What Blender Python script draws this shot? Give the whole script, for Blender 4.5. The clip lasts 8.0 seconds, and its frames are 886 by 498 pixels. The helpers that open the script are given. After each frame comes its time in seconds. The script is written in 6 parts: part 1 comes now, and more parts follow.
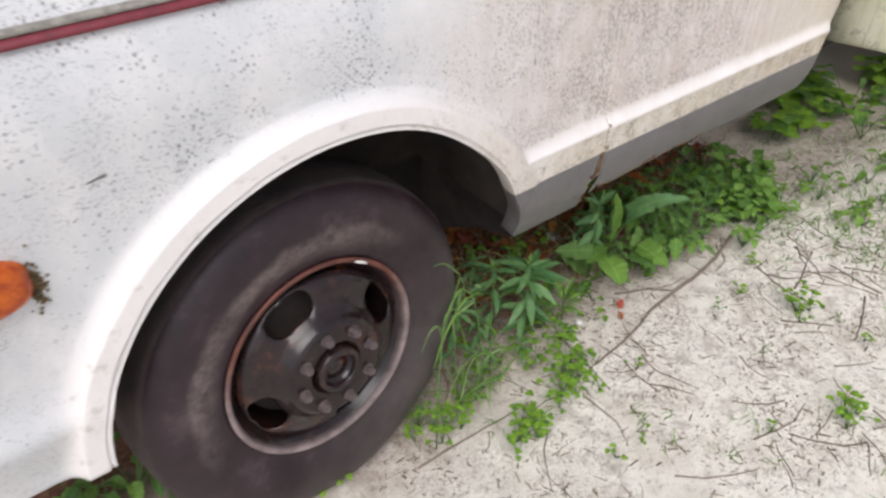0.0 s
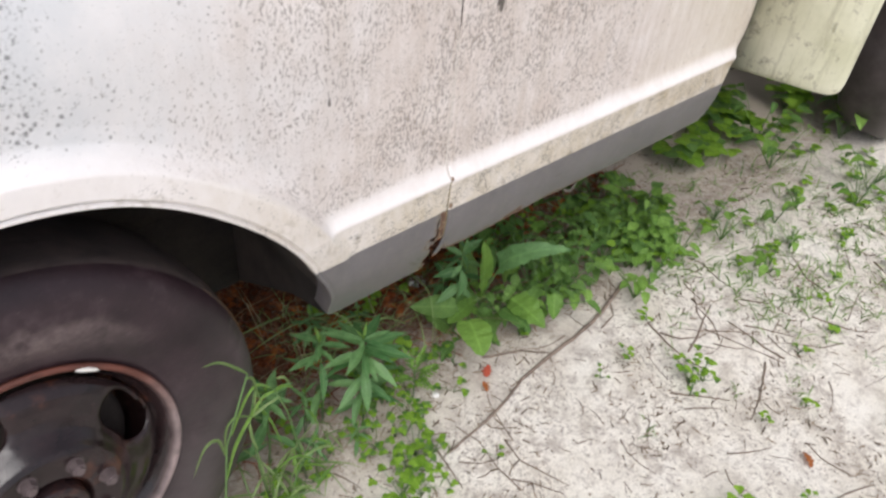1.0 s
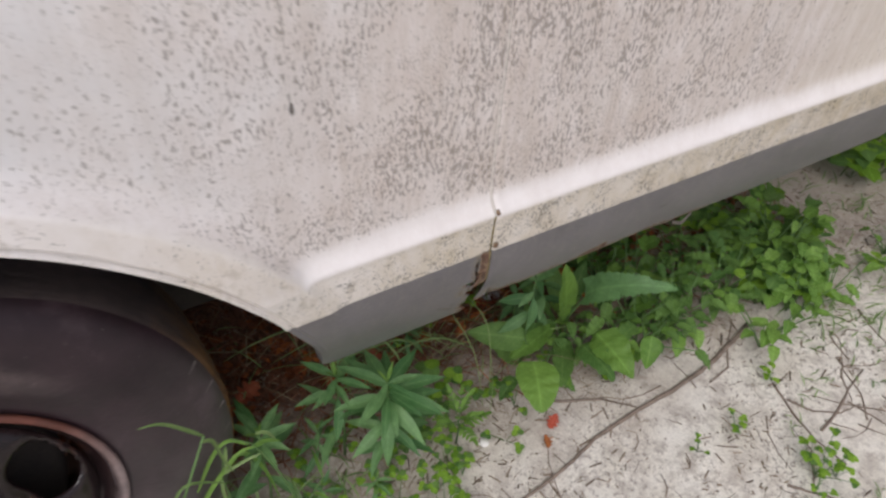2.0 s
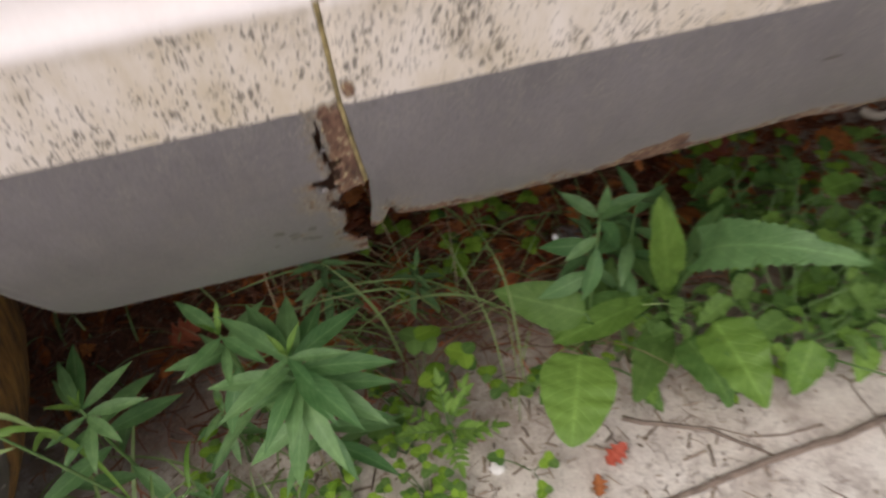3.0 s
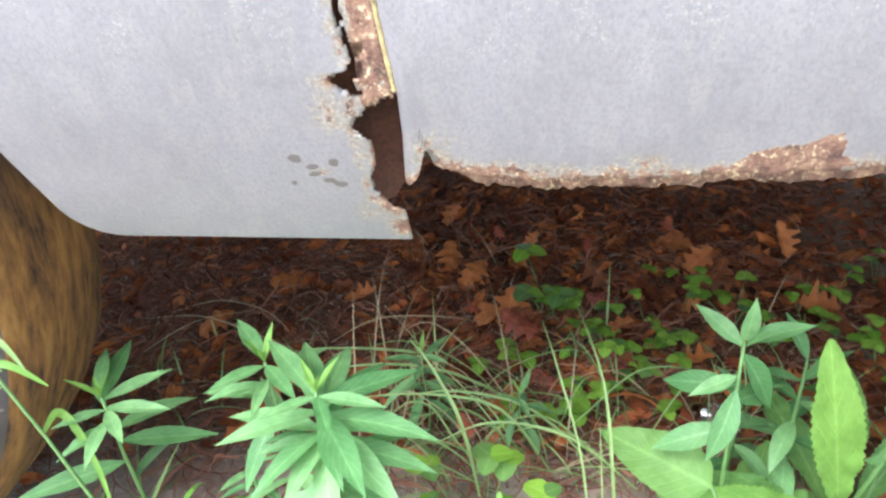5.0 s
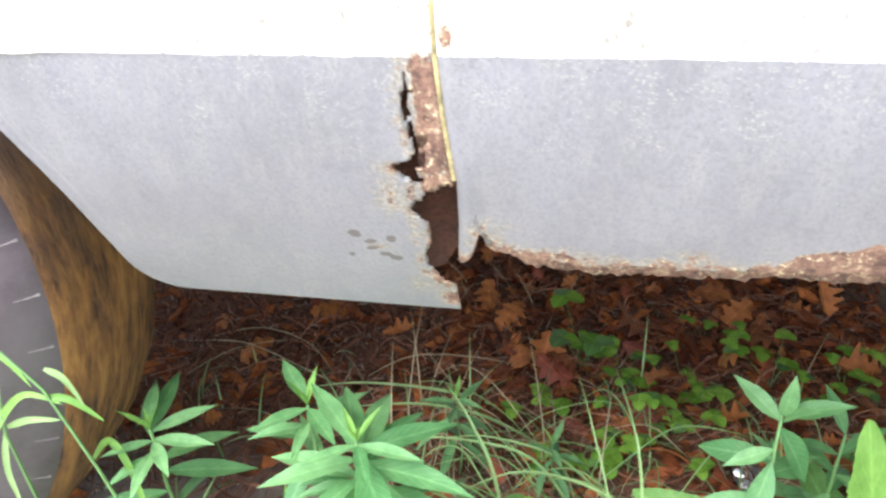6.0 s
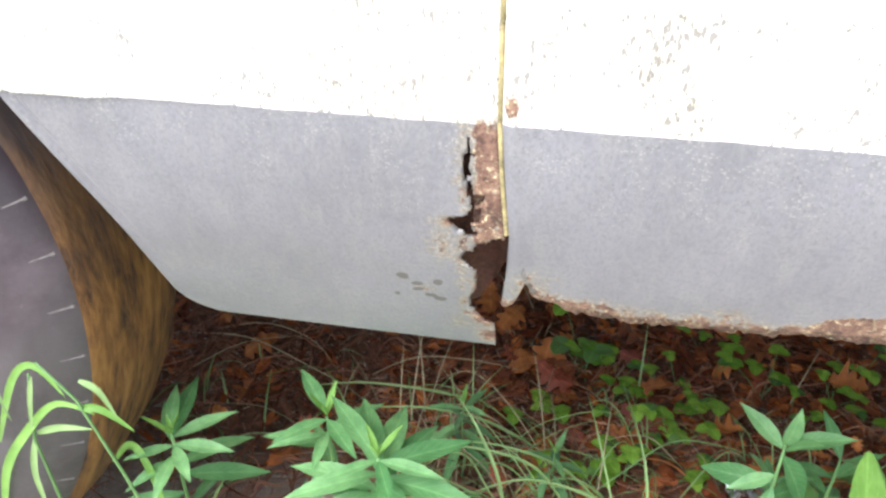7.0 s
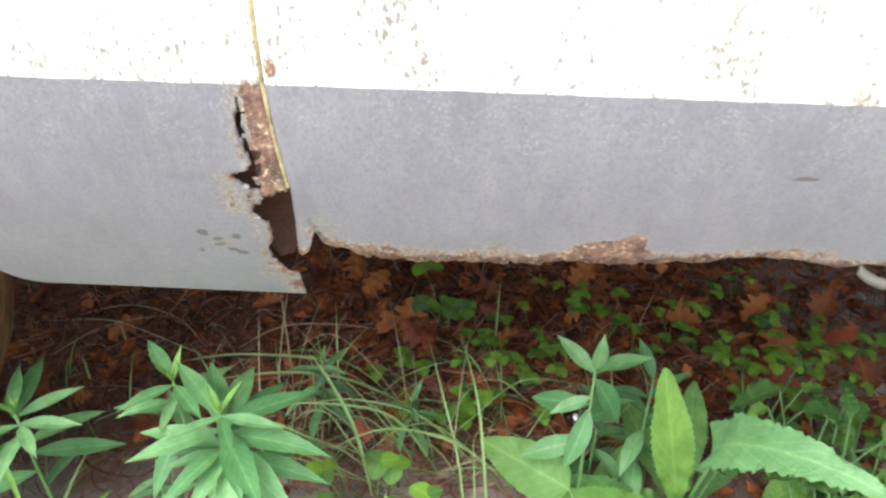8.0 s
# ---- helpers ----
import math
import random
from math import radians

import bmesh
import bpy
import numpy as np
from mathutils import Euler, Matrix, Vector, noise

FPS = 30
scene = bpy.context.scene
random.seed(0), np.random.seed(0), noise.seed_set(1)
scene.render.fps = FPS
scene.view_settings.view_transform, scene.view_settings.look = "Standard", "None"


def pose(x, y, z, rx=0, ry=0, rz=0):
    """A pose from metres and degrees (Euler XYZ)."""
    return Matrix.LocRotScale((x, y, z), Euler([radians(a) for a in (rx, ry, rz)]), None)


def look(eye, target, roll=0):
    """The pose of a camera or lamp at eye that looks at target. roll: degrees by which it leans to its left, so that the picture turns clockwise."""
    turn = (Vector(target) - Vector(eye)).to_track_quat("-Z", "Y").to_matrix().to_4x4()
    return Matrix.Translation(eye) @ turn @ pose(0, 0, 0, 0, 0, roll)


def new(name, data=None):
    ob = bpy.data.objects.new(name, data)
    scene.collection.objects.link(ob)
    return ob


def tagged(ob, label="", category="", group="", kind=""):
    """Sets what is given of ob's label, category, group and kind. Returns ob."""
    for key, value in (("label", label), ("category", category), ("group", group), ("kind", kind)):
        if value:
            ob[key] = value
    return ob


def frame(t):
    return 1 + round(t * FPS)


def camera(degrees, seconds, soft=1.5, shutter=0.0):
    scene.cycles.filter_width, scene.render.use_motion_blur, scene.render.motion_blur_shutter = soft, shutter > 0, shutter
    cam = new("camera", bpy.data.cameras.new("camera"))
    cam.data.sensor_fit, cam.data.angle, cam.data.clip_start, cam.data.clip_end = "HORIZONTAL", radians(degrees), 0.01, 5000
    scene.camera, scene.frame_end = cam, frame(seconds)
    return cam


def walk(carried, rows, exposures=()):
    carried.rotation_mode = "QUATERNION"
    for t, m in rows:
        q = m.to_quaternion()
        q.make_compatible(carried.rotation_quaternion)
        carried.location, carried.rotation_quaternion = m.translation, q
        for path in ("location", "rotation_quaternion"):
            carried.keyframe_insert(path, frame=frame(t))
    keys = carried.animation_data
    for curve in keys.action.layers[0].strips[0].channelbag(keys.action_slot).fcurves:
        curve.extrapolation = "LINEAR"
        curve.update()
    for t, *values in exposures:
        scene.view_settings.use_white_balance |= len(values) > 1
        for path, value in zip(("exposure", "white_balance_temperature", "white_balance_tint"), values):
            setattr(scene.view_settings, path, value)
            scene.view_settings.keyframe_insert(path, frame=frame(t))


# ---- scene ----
cam = camera(61.51, 8.0, 2.5, 0.3)
PATH = [
    (0, (-1.1814, -0.9178, 1.5228), (-0.3125, 0.1876, 0.3990), 0.35),
    (0.5, (-0.9698, -0.8163, 1.4737), (-0.0563, 0.2100, 0.3109), 2.65),
    (1, (-0.7425, -0.7371, 1.4264), (0.2422, 0.2370, 0.2768), 6.23),
    (1.2, (-0.6920, -0.6998, 1.4280), (0.2091, 0.3173, 0.2475), 7.69),
    (2.3, (-0.2777, -0.4772, 1.2220), (0.3055, 0.5869, -0.1076), 2.04),
    (2.5, (-0.1889, -0.4265, 1.1430), (0.3020, 0.5600, -0.2803), 1.72),
    (3, (-0.0054, -0.3310, 0.8900), (0.1876, 0.8440, -0.4598), -6.44),
    (3.5, (0.0139, -0.3122, 0.7114), (-0.1218, 0.9922, -0.5216), -10.33),
    (4, (0.0156, -0.3156, 0.6782), (-0.0381, 1.1580, -0.3541), -4.39),
    (4.5, (0.0427, -0.3446, 0.7013), (-0.1179, 1.1737, -0.2522), -4.97),
    (4.7, (0.0618, -0.3473, 0.6897), (-0.1220, 1.1858, -0.2355), -4.64),
    (5.8, (0.0932, -0.3445, 0.7314), (-0.2519, 1.1835, -0.1554), -1.41),
    (6, (0.0728, -0.3464, 0.7351), (-0.2407, 1.2004, -0.1305), -2.08),
    (6.5, (0.0526, -0.3456, 0.7655), (-0.2466, 1.1972, -0.1121), 0.02),
    (7, (0.0351, -0.3498, 0.7788), (-0.2316, 1.1801, -0.1313), 0.85),
    (7.5, (0.0681, -0.3537, 0.7702), (0.0168, 1.1726, -0.1825), 4.10),
    (8, (0.1110, -0.3883, 0.7867), (0.0793, 1.1380, -0.1670), 1.61),
]
EXPOSURES = [(0.0, 0.13, 6300, 12), (1.2, 0.22, 6300, 12), (2.3, -0.28, 6350, 15), (3.0, -0.05, 6700, 17), (3.5, 1.28, 6050, 12), (4.0, 2.1, 5750, 9), (4.5, 2.35, 5700, 9), (5.8, 2.3, 5750, 8), (7.0, 2.0, 5800, 8), (7.5, 1.75, 5850, 8), (8.0, 1.8, 5850, 8)]
walk(cam, [(t, look(eye, target, roll)) for t, eye, target, roll in PATH], EXPOSURES)

# ---------------------------------------------------------------- world, sun, exposure
world = bpy.data.worlds.new("overcast_sky")
scene.world = world
world.use_nodes = True
wn = world.node_tree
sky = wn.nodes.new("ShaderNodeTexSky")
sky.sky_type, sky.sun_disc = "NISHITA", False
sky.sun_elevation, sky.sun_rotation = radians(56), radians(221.6)
sky.dust_density, sky.air_density = 3.0, 1.2
cloud = wn.nodes.new("ShaderNodeHueSaturation")
cloud.inputs["Saturation"].default_value = 0.4
wn.links.new(sky.outputs[0], cloud.inputs["Color"])
wn.links.new(cloud.outputs[0], wn.nodes["Background"].inputs[0])
wn.nodes["Background"].inputs[1].default_value = 0.15

sun_data = bpy.data.lights.new("sun", "SUN")
sun_data.energy, sun_data.angle, sun_data.color = 1.35, radians(45), (1.0, 0.98, 0.95)
sun = new("sun", sun_data)
sun.matrix_world = look((-1.6, -1.8, 3.6), (0, 0, 0))


# ---------------------------------------------------------------- material helpers
def nodes_of(name):
    m = bpy.data.materials.new(name)
    m.use_nodes = True
    nt = m.node_tree
    return m, nt, nt.nodes["Principled BSDF"]


def add(nt, kind, **sets):
    n = nt.nodes.new(kind)
    for k, v in sets.items():
        n.inputs[k.replace("_", " ")].default_value = v
    return n


def coords(nt, scale=(1, 1, 1), kind="Object"):
    tc, mp = nt.nodes.new("ShaderNodeTexCoord"), nt.nodes.new("ShaderNodeMapping")
    mp.inputs["Scale"].default_value = scale
    nt.links.new(tc.outputs[kind], mp.inputs[0])
    return mp.outputs[0]


def noise_at(nt, co, scale, detail=4.0, rough=0.55, out="Fac"):
    n = add(nt, "ShaderNodeTexNoise", Scale=scale, Detail=detail, Roughness=rough)
    nt.links.new(co, n.inputs["Vector"])
    return n.outputs[out]


def ramp(nt, fac, *stops):
    r = nt.nodes.new("ShaderNodeValToRGB")
    els = r.color_ramp.elements
    while len(els) < len(stops):
        els.new(0.5)
    for e, (p, c) in zip(els, stops):
        e.position, e.color = p, (*c, 1) if isinstance(c, tuple) else (c, c, c, 1)
    nt.links.new(fac, r.inputs[0])
    return r.outputs[0]


def mixed(nt, fac, a, b):
    m = nt.nodes.new("ShaderNodeMix")
    m.data_type = "RGBA"
    for sock, v in ((m.inputs[0], fac), (m.inputs[6], a), (m.inputs[7], b)):
        if isinstance(v, (tuple, float, int)):
            sock.default_value = (*v, 1) if isinstance(v, tuple) else v
        else:
            nt.links.new(v, sock)
    return m.outputs[2]


def maths(nt, op, a, b=0.0, clamp=False):
    m = nt.nodes.new("ShaderNodeMath")
    m.operation, m.use_clamp = op, clamp
    for sock, v in zip(m.inputs, (a, b)):
        if isinstance(v, (float, int)):
            sock.default_value = v
        else:
            nt.links.new(v, sock)
    return m.outputs[0]


def axis(nt, which, kind="Object"):
    s = nt.nodes.new("ShaderNodeSeparateXYZ")
    nt.links.new(coords(nt, kind=kind), s.inputs[0])
    return s.outputs["XYZ".index(which)]


def bump(nt, bsdf, height, strength=0.3, distance=0.002):
    b = add(nt, "ShaderNodeBump", Strength=strength, Distance=distance)
    nt.links.new(height, b.inputs["Height"])
    nt.links.new(b.outputs[0], bsdf.inputs["Normal"])


def simple(name, colour, rough=0.6, spread=0.35, scale=30.0, metal=0.0, relief=0.25, depth=0.001):
    """A plain material with grain and blotches of its own colour."""
    m, nt, p = nodes_of(name)
    co = coords(nt)
    big, fine = noise_at(nt, co, scale), noise_at(nt, co, scale * 9, 6.0)
    f = maths(nt, "ADD", maths(nt, "MULTIPLY", big, 0.6), maths(nt, "MULTIPLY", fine, 0.4))
    lo, hi = (tuple(min(1, c * k) for c in colour) for k in (1 - spread, 1 + spread))
    nt.links.new(ramp(nt, f, (0.3, lo), (0.7, hi)), p.inputs["Base Color"])
    p.inputs["Roughness"].default_value, p.inputs["Metallic"].default_value = rough, metal
    bump(nt, p, f, relief, depth)
    return m


# ---------------------------------------------------------------- materials
PAINT_LINE = 0.645


def rust_colour(nt, co):
    """Dark pits, red-brown scale and tan crust with pale lichen flecks."""
    scale = ramp(nt, noise_at(nt, co, 90, 10.0, 0.8), (0.34, (0.018, 0.009, 0.006)), (0.44, (0.078, 0.036, 0.022)), (0.55, (0.165, 0.088, 0.056)), (0.72, (0.30, 0.235, 0.130)))
    lichen = ramp(nt, noise_at(nt, co, 340, 5.0, 0.7), (0.55, 0.0), (0.64, 0.9))
    lichen = maths(nt, "MULTIPLY", lichen, ramp(nt, noise_at(nt, co, 45, 4.0), (0.42, 0.0), (0.62, 1.0)))
    return mixed(nt, lichen, scale, (0.62, 0.54, 0.31))


def make_body_paint():
    """White enamel over a grey lower stripe, with mildew specks, run marks, dust and rust at the torn edges."""
    m, nt, p = nodes_of("weathered_body_paint")
    co = coords(nt)
    x, z = axis(nt, "X"), axis(nt, "Z")
    # mildew specks of two sizes, drawn out downwards where water ran
    def specks_of(scale, stretch, where, thick, gain, clump=6.0, lo=0.40, hi=0.60):
        mp = coords(nt, (1, 1, stretch))
        wob = nt.nodes.new("ShaderNodeVectorMath")
        wob.operation = "MULTIPLY_ADD"
        nt.links.new(noise_at(nt, mp, scale * 1.6, 3.0, 0.6, "Color"), wob.inputs[0])
        wob.inputs[1].default_value = (0.9 / scale,) * 3
        nt.links.new(mp, wob.inputs[2])
        cells = add(nt, "ShaderNodeTexVoronoi", Scale=scale, Randomness=1.0)
        nt.links.new(wob.outputs[0], cells.inputs["Vector"])
        own = nt.nodes.new("ShaderNodeSeparateColor")
        nt.links.new(cells.outputs["Color"], own.inputs[0])
        size = maths(nt, "MULTIPLY", maths(nt, "POWER", own.outputs[0], 1.5), thick)
        size = maths(nt, "MULTIPLY", size, ramp(nt, noise_at(nt, co, clump, 5.0, 0.65), (lo, 0.0), (hi, 1.0)))
        size = maths(nt, "MULTIPLY", size, where)
        return maths(nt, "MULTIPLY", maths(nt, "SUBTRACT", size, cells.outputs["Distance"]), gain, True)
    def blots_of(scale, stretch, where, lo=0.60, clump=9.0, detail=3.0):
        """Ragged blots, thick where the clump noise and the given mask are high."""
        body = noise_at(nt, coords(nt, (1, 1, stretch)), scale, detail, 0.6)
        thick = maths(nt, "MULTIPLY", where, ramp(nt, noise_at(nt, co, clump, 5.0, 0.65), (0.24, 0.0), (0.54, 1.0)))
        body = maths(nt, "ADD", body, maths(nt, "MULTIPLY", maths(nt, "SUBTRACT", thick, 1.0), 0.24))
        return ramp(nt, body, (lo, 0.0), (lo + 0.055, 1.0))
    wander = maths(nt, "MULTIPLY", maths(nt, "SUBTRACT", noise_at(nt, co, 4.0, 4.0), 0.5), 0.5)
    xw = maths(nt, "ADD", x, wander)
    rearward = ramp(nt, maths(nt, "ADD", xw, 0.6), (0.0, 0.0), (0.45, 1.0))
    face = ramp(nt, z, (0.703, 1.0), (0.711, 0.0))
    dx, dz = maths(nt, "ADD", x, 0.6845), maths(nt, "SUBTRACT", z, 0.448)
    round_arch = maths(nt, "POWER", maths(nt, "ADD", maths(nt, "MULTIPLY", dx, dx), maths(nt, "MULTIPLY", dz, dz)), 0.5)
    flare_out = ramp(nt, round_arch, (0.514, 0.0), (0.545, 1.0))
    round_arch = ramp(nt, round_arch, (0.503, 1.0), (0.512, 0.0))
    face = maths(nt, "MAXIMUM", face, round_arch)
    wall = ramp(nt, maths(nt, "ADD", z, maths(nt, "MULTIPLY", wander, 0.06)), (0.722, 0.0), (0.744, 1.0))
    wall = maths(nt, "MAXIMUM", wall, ramp(nt, maths(nt, "MULTIPLY", x, -0.5), (0.49, 0.0), (0.54, 1.0)))
    wall = maths(nt, "MULTIPLY", wall, maths(nt, "SUBTRACT", 1.0, maths(nt, "MULTIPLY", round_arch, 0.85)))
    aft = ramp(nt, xw, (0.30, 1.0), (0.60, 0.45))
    aged = maths(nt, "MULTIPLY", maths(nt, "MULTIPLY", wall, aft), maths(nt, "ADD", 0.35, maths(nt, "MULTIPLY", rearward, 0.65)))
    dashes = maths(nt, "MAXIMUM", blots_of(300.0, 0.45, aged, 0.50), maths(nt, "MULTIPLY", blots_of(560.0, 0.50, aged, 0.53, 14.0), 0.6))
    washed = ramp(nt, maths(nt, "ADD", z, maths(nt, "MULTIPLY", wander, 0.12)), (1.025, 1.0), (1.065, 0.0))
    belt = ramp(nt, maths(nt, "ADD", z, maths(nt, "MULTIPLY", wander, 0.3)), (0.84, 0.65), (0.96, 1.0))
    belt = maths(nt, "MULTIPLY", belt, maths(nt, "MULTIPLY", washed, flare_out))
    dots = specks_of(190.0, 0.75, maths(nt, "MULTIPLY", maths(nt, "MULTIPLY", wall, belt), maths(nt, "SUBTRACT", 1.0, maths(nt, "MULTIPLY", rearward, 0.7))), 0.64, 5.0, 6.0, 0.33, 0.56)
    few = specks_of(540.0, 0.5, maths(nt, "MULTIPLY", face, ramp(nt, maths(nt, "ADD", xw, 0.9), (0.2, 0.2), (0.7, 1.0))), 1.10, 3.5, 18.0, 0.41, 0.62)
    runs = ramp(nt, noise_at(nt, coords(nt, (1, 1, 0.05)), 85, 6.0, 0.75), (0.40, 0.0), (0.70, 1.0))
    film = ramp(nt, noise_at(nt, co, 11, 6.0, 0.65), (0.3, 0.5), (0.7, 1.0))
    dusty = ramp(nt, noise_at(nt, coords(nt, (1, 1, 0.4)), 60, 7.0, 0.7), (0.35, 0.6), (0.65, 1.0))
    tint = mixed(nt, maths(nt, "MULTIPLY", maths(nt, "MULTIPLY", film, dusty), 0.42), (0.83, 0.79, 0.775), (0.61, 0.56, 0.54))
    soiled = maths(nt, "MAXIMUM", wall, maths(nt, "MULTIPLY", ramp(nt, z, (0.704, 0.0), (0.716, 1.0)), 0.4))
    brown = maths(nt, "MULTIPLY", maths(nt, "MULTIPLY", rearward, soiled), maths(nt, "MULTIPLY", film, dusty))
    tint = mixed(nt, maths(nt, "MULTIPLY", brown, 0.85), tint, (0.53, 0.44, 0.385))
    tint = mixed(nt, maths(nt, "MULTIPLY", maths(nt, "MULTIPLY", runs, rearward), maths(nt, "MULTIPLY", wall, 0.35)), tint, (0.40, 0.33, 0.25))
    stain = maths(nt, "MULTIPLY", face, maths(nt, "MULTIPLY", ramp(nt, maths(nt, "ADD", xw, 0.9), (0.40, 0.06), (0.80, 1.0)), maths(nt, "MULTIPLY", film, dusty)))
    tint = mixed(nt, maths(nt, "MULTIPLY", stain, 1.0), tint, mixed(nt, ramp(nt, xw, (0.25, 0.0), (0.7, 1.0)), (0.50, 0.42, 0.29), (0.40, 0.31, 0.17)))
    tint = mixed(nt, maths(nt, "MULTIPLY", ramp(nt, noise_at(nt, co, 32, 5.0, 0.7), (0.56, 0.0), (0.70, 0.45)), face), tint, (0.27, 0.22, 0.15))
    tint = mixed(nt, maths(nt, "MULTIPLY", ramp(nt, xw, (0.45, 0.0), (0.85, 0.35)), wall), tint, (0.62, 0.55, 0.40))
    ahead = maths(nt, "MULTIPLY", maths(nt, "MULTIPLY", wall, maths(nt, "MULTIPLY", washed, flare_out)), maths(nt, "SUBTRACT", 1.0, rearward))
    haze = maths(nt, "MULTIPLY", ramp(nt, noise_at(nt, coords(nt, (1, 1, 0.6)), 9.0, 7.0, 0.7), (0.26, 0.35), (0.56, 1.0)), ahead)
    tint = mixed(nt, haze, tint, (0.56, 0.56, 0.565))
    grains = blots_of(300.0, 0.8, ahead, 0.565, 5.0)
    tint = mixed(nt, maths(nt, "MULTIPLY", grains, 0.5), tint, (0.16, 0.16, 0.165))
    tint = mixed(nt, maths(nt, "MULTIPLY", dots, 0.72), tint, (0.12, 0.115, 0.115))
    tint = mixed(nt, maths(nt, "MULTIPLY", dashes, 0.56), tint, (0.115, 0.090, 0.068))
    few = maths(nt, "MAXIMUM", few, blots_of(420.0, 0.5, maths(nt, "MULTIPLY", face, rearward), 0.555, 16.0))
    tint = mixed(nt, maths(nt, "MULTIPLY", few, 0.75), tint, (0.060, 0.054, 0.045))
    specks = maths(nt, "MAXIMUM", dots, dashes)
    # grey stripe
    wob = maths(nt, "MULTIPLY", maths(nt, "SUBTRACT", noise_at(nt, co, 40), 0.5), 0.0022)
    on_door = maths(nt, "MULTIPLY", maths(nt, "GREATER_THAN", x, 0.0), 0.0014)
    stripe = maths(nt, "GREATER_THAN", maths(nt, "ADD", maths(nt, "ADD", PAINT_LINE, on_door), wob), z)
    stripe = maths(nt, "MULTIPLY", stripe, maths(nt, "GREATER_THAN", x, -0.7))
    grey = ramp(nt, noise_at(nt, co, 14, 6.0), (0.3, (0.121, 0.112, 0.117)), (0.7, (0.161, 0.150, 0.157)))
    grey = mixed(nt, ramp(nt, noise_at(nt, coords(nt, (1, 1, 0.3)), 90, 6.0, 0.7), (0.45, 0.0), (0.75, 0.35)), grey, (0.22, 0.205, 0.175))
    grey = mixed(nt, ramp(nt, noise_at(nt, coords(nt, (1, 1, 0.7)), 520, 4.0, 0.7), (0.42, 0.0), (0.66, 0.5)), grey, (0.085, 0.080, 0.080))
    upper = ramp(nt, maths(nt, "ADD", z, maths(nt, "MULTIPLY", wander, 0.25)), (0.555, 0.2), (0.63, 1.0))
    flecks = specks_of(620.0, 1.3, upper, 0.84, 4.5, 36.0, 0.35, 0.62)
    scars = specks_of(520.0, 1.0, upper, 0.70, 4.5, 26.0, 0.38, 0.62)
    grey = mixed(nt, maths(nt, "MULTIPLY", scars, 0.35), grey, (0.055, 0.050, 0.048))
    grey = mixed(nt, maths(nt, "MULTIPLY", flecks, 0.55), grey, (0.25, 0.235, 0.195))
    tint = mixed(nt, stripe, tint, grey)
    # rust painted by the mesh's own wear attribute
    wear = nt.nodes.new("ShaderNodeAttribute")
    wear.attribute_name = "wear"
    eat = maths(nt, "ADD", wear.outputs["Fac"], maths(nt, "MULTIPLY", maths(nt, "SUBTRACT", noise_at(nt, co, 130, 9.0, 0.78), 0.5), 1.9))
    gone = ramp(nt, eat, (0.58, 0.0), (0.66, 1.0))
    halo = ramp(nt, eat, (0.30, 0.0), (0.55, 0.75))
    crust = ramp(nt, noise_at(nt, co, 420, 4.0, 0.7), (0.35, (0.085, 0.068, 0.050)), (0.55, (0.19, 0.160, 0.115)), (0.70, (0.40, 0.36, 0.26)))
    tint = mixed(nt, halo, tint, crust)
    tint = mixed(nt, gone, tint, rust_colour(nt, co))
    scuff = nt.nodes.new("ShaderNodeAttribute")
    scuff.attribute_name = "scuff"
    bare = ramp(nt, maths(nt, "ADD", scuff.outputs["Fac"], maths(nt, "MULTIPLY", maths(nt, "SUBTRACT", noise_at(nt, co, 260, 5.0), 0.5), 0.8)), (0.45, 0.0), (0.6, 0.85))
    tint = mixed(nt, bare, tint, (0.052, 0.042, 0.034))
    nt.links.new(tint, p.inputs["Base Color"])
    nt.links.new(ramp(nt, maths(nt, "ADD", maths(nt, "MULTIPLY", specks, 0.4), gone), (0.0, 0.38), (1.0, 0.85)), p.inputs["Roughness"])
    bump(nt, p, maths(nt, "ADD", noise_at(nt, co, 300, 3.0), maths(nt, "MULTIPLY", gone, 1.5)), 0.25, 0.0008)
    return m


def make_rust():
    m, nt, p = nodes_of("flaking_rust")
    co = coords(nt)
    nt.links.new(rust_colour(nt, co), p.inputs["Base Color"])
    p.inputs["Roughness"].default_value = 0.9
    bump(nt, p, noise_at(nt, co, 120, 8.0, 0.7), 0.8, 0.004)
    return m


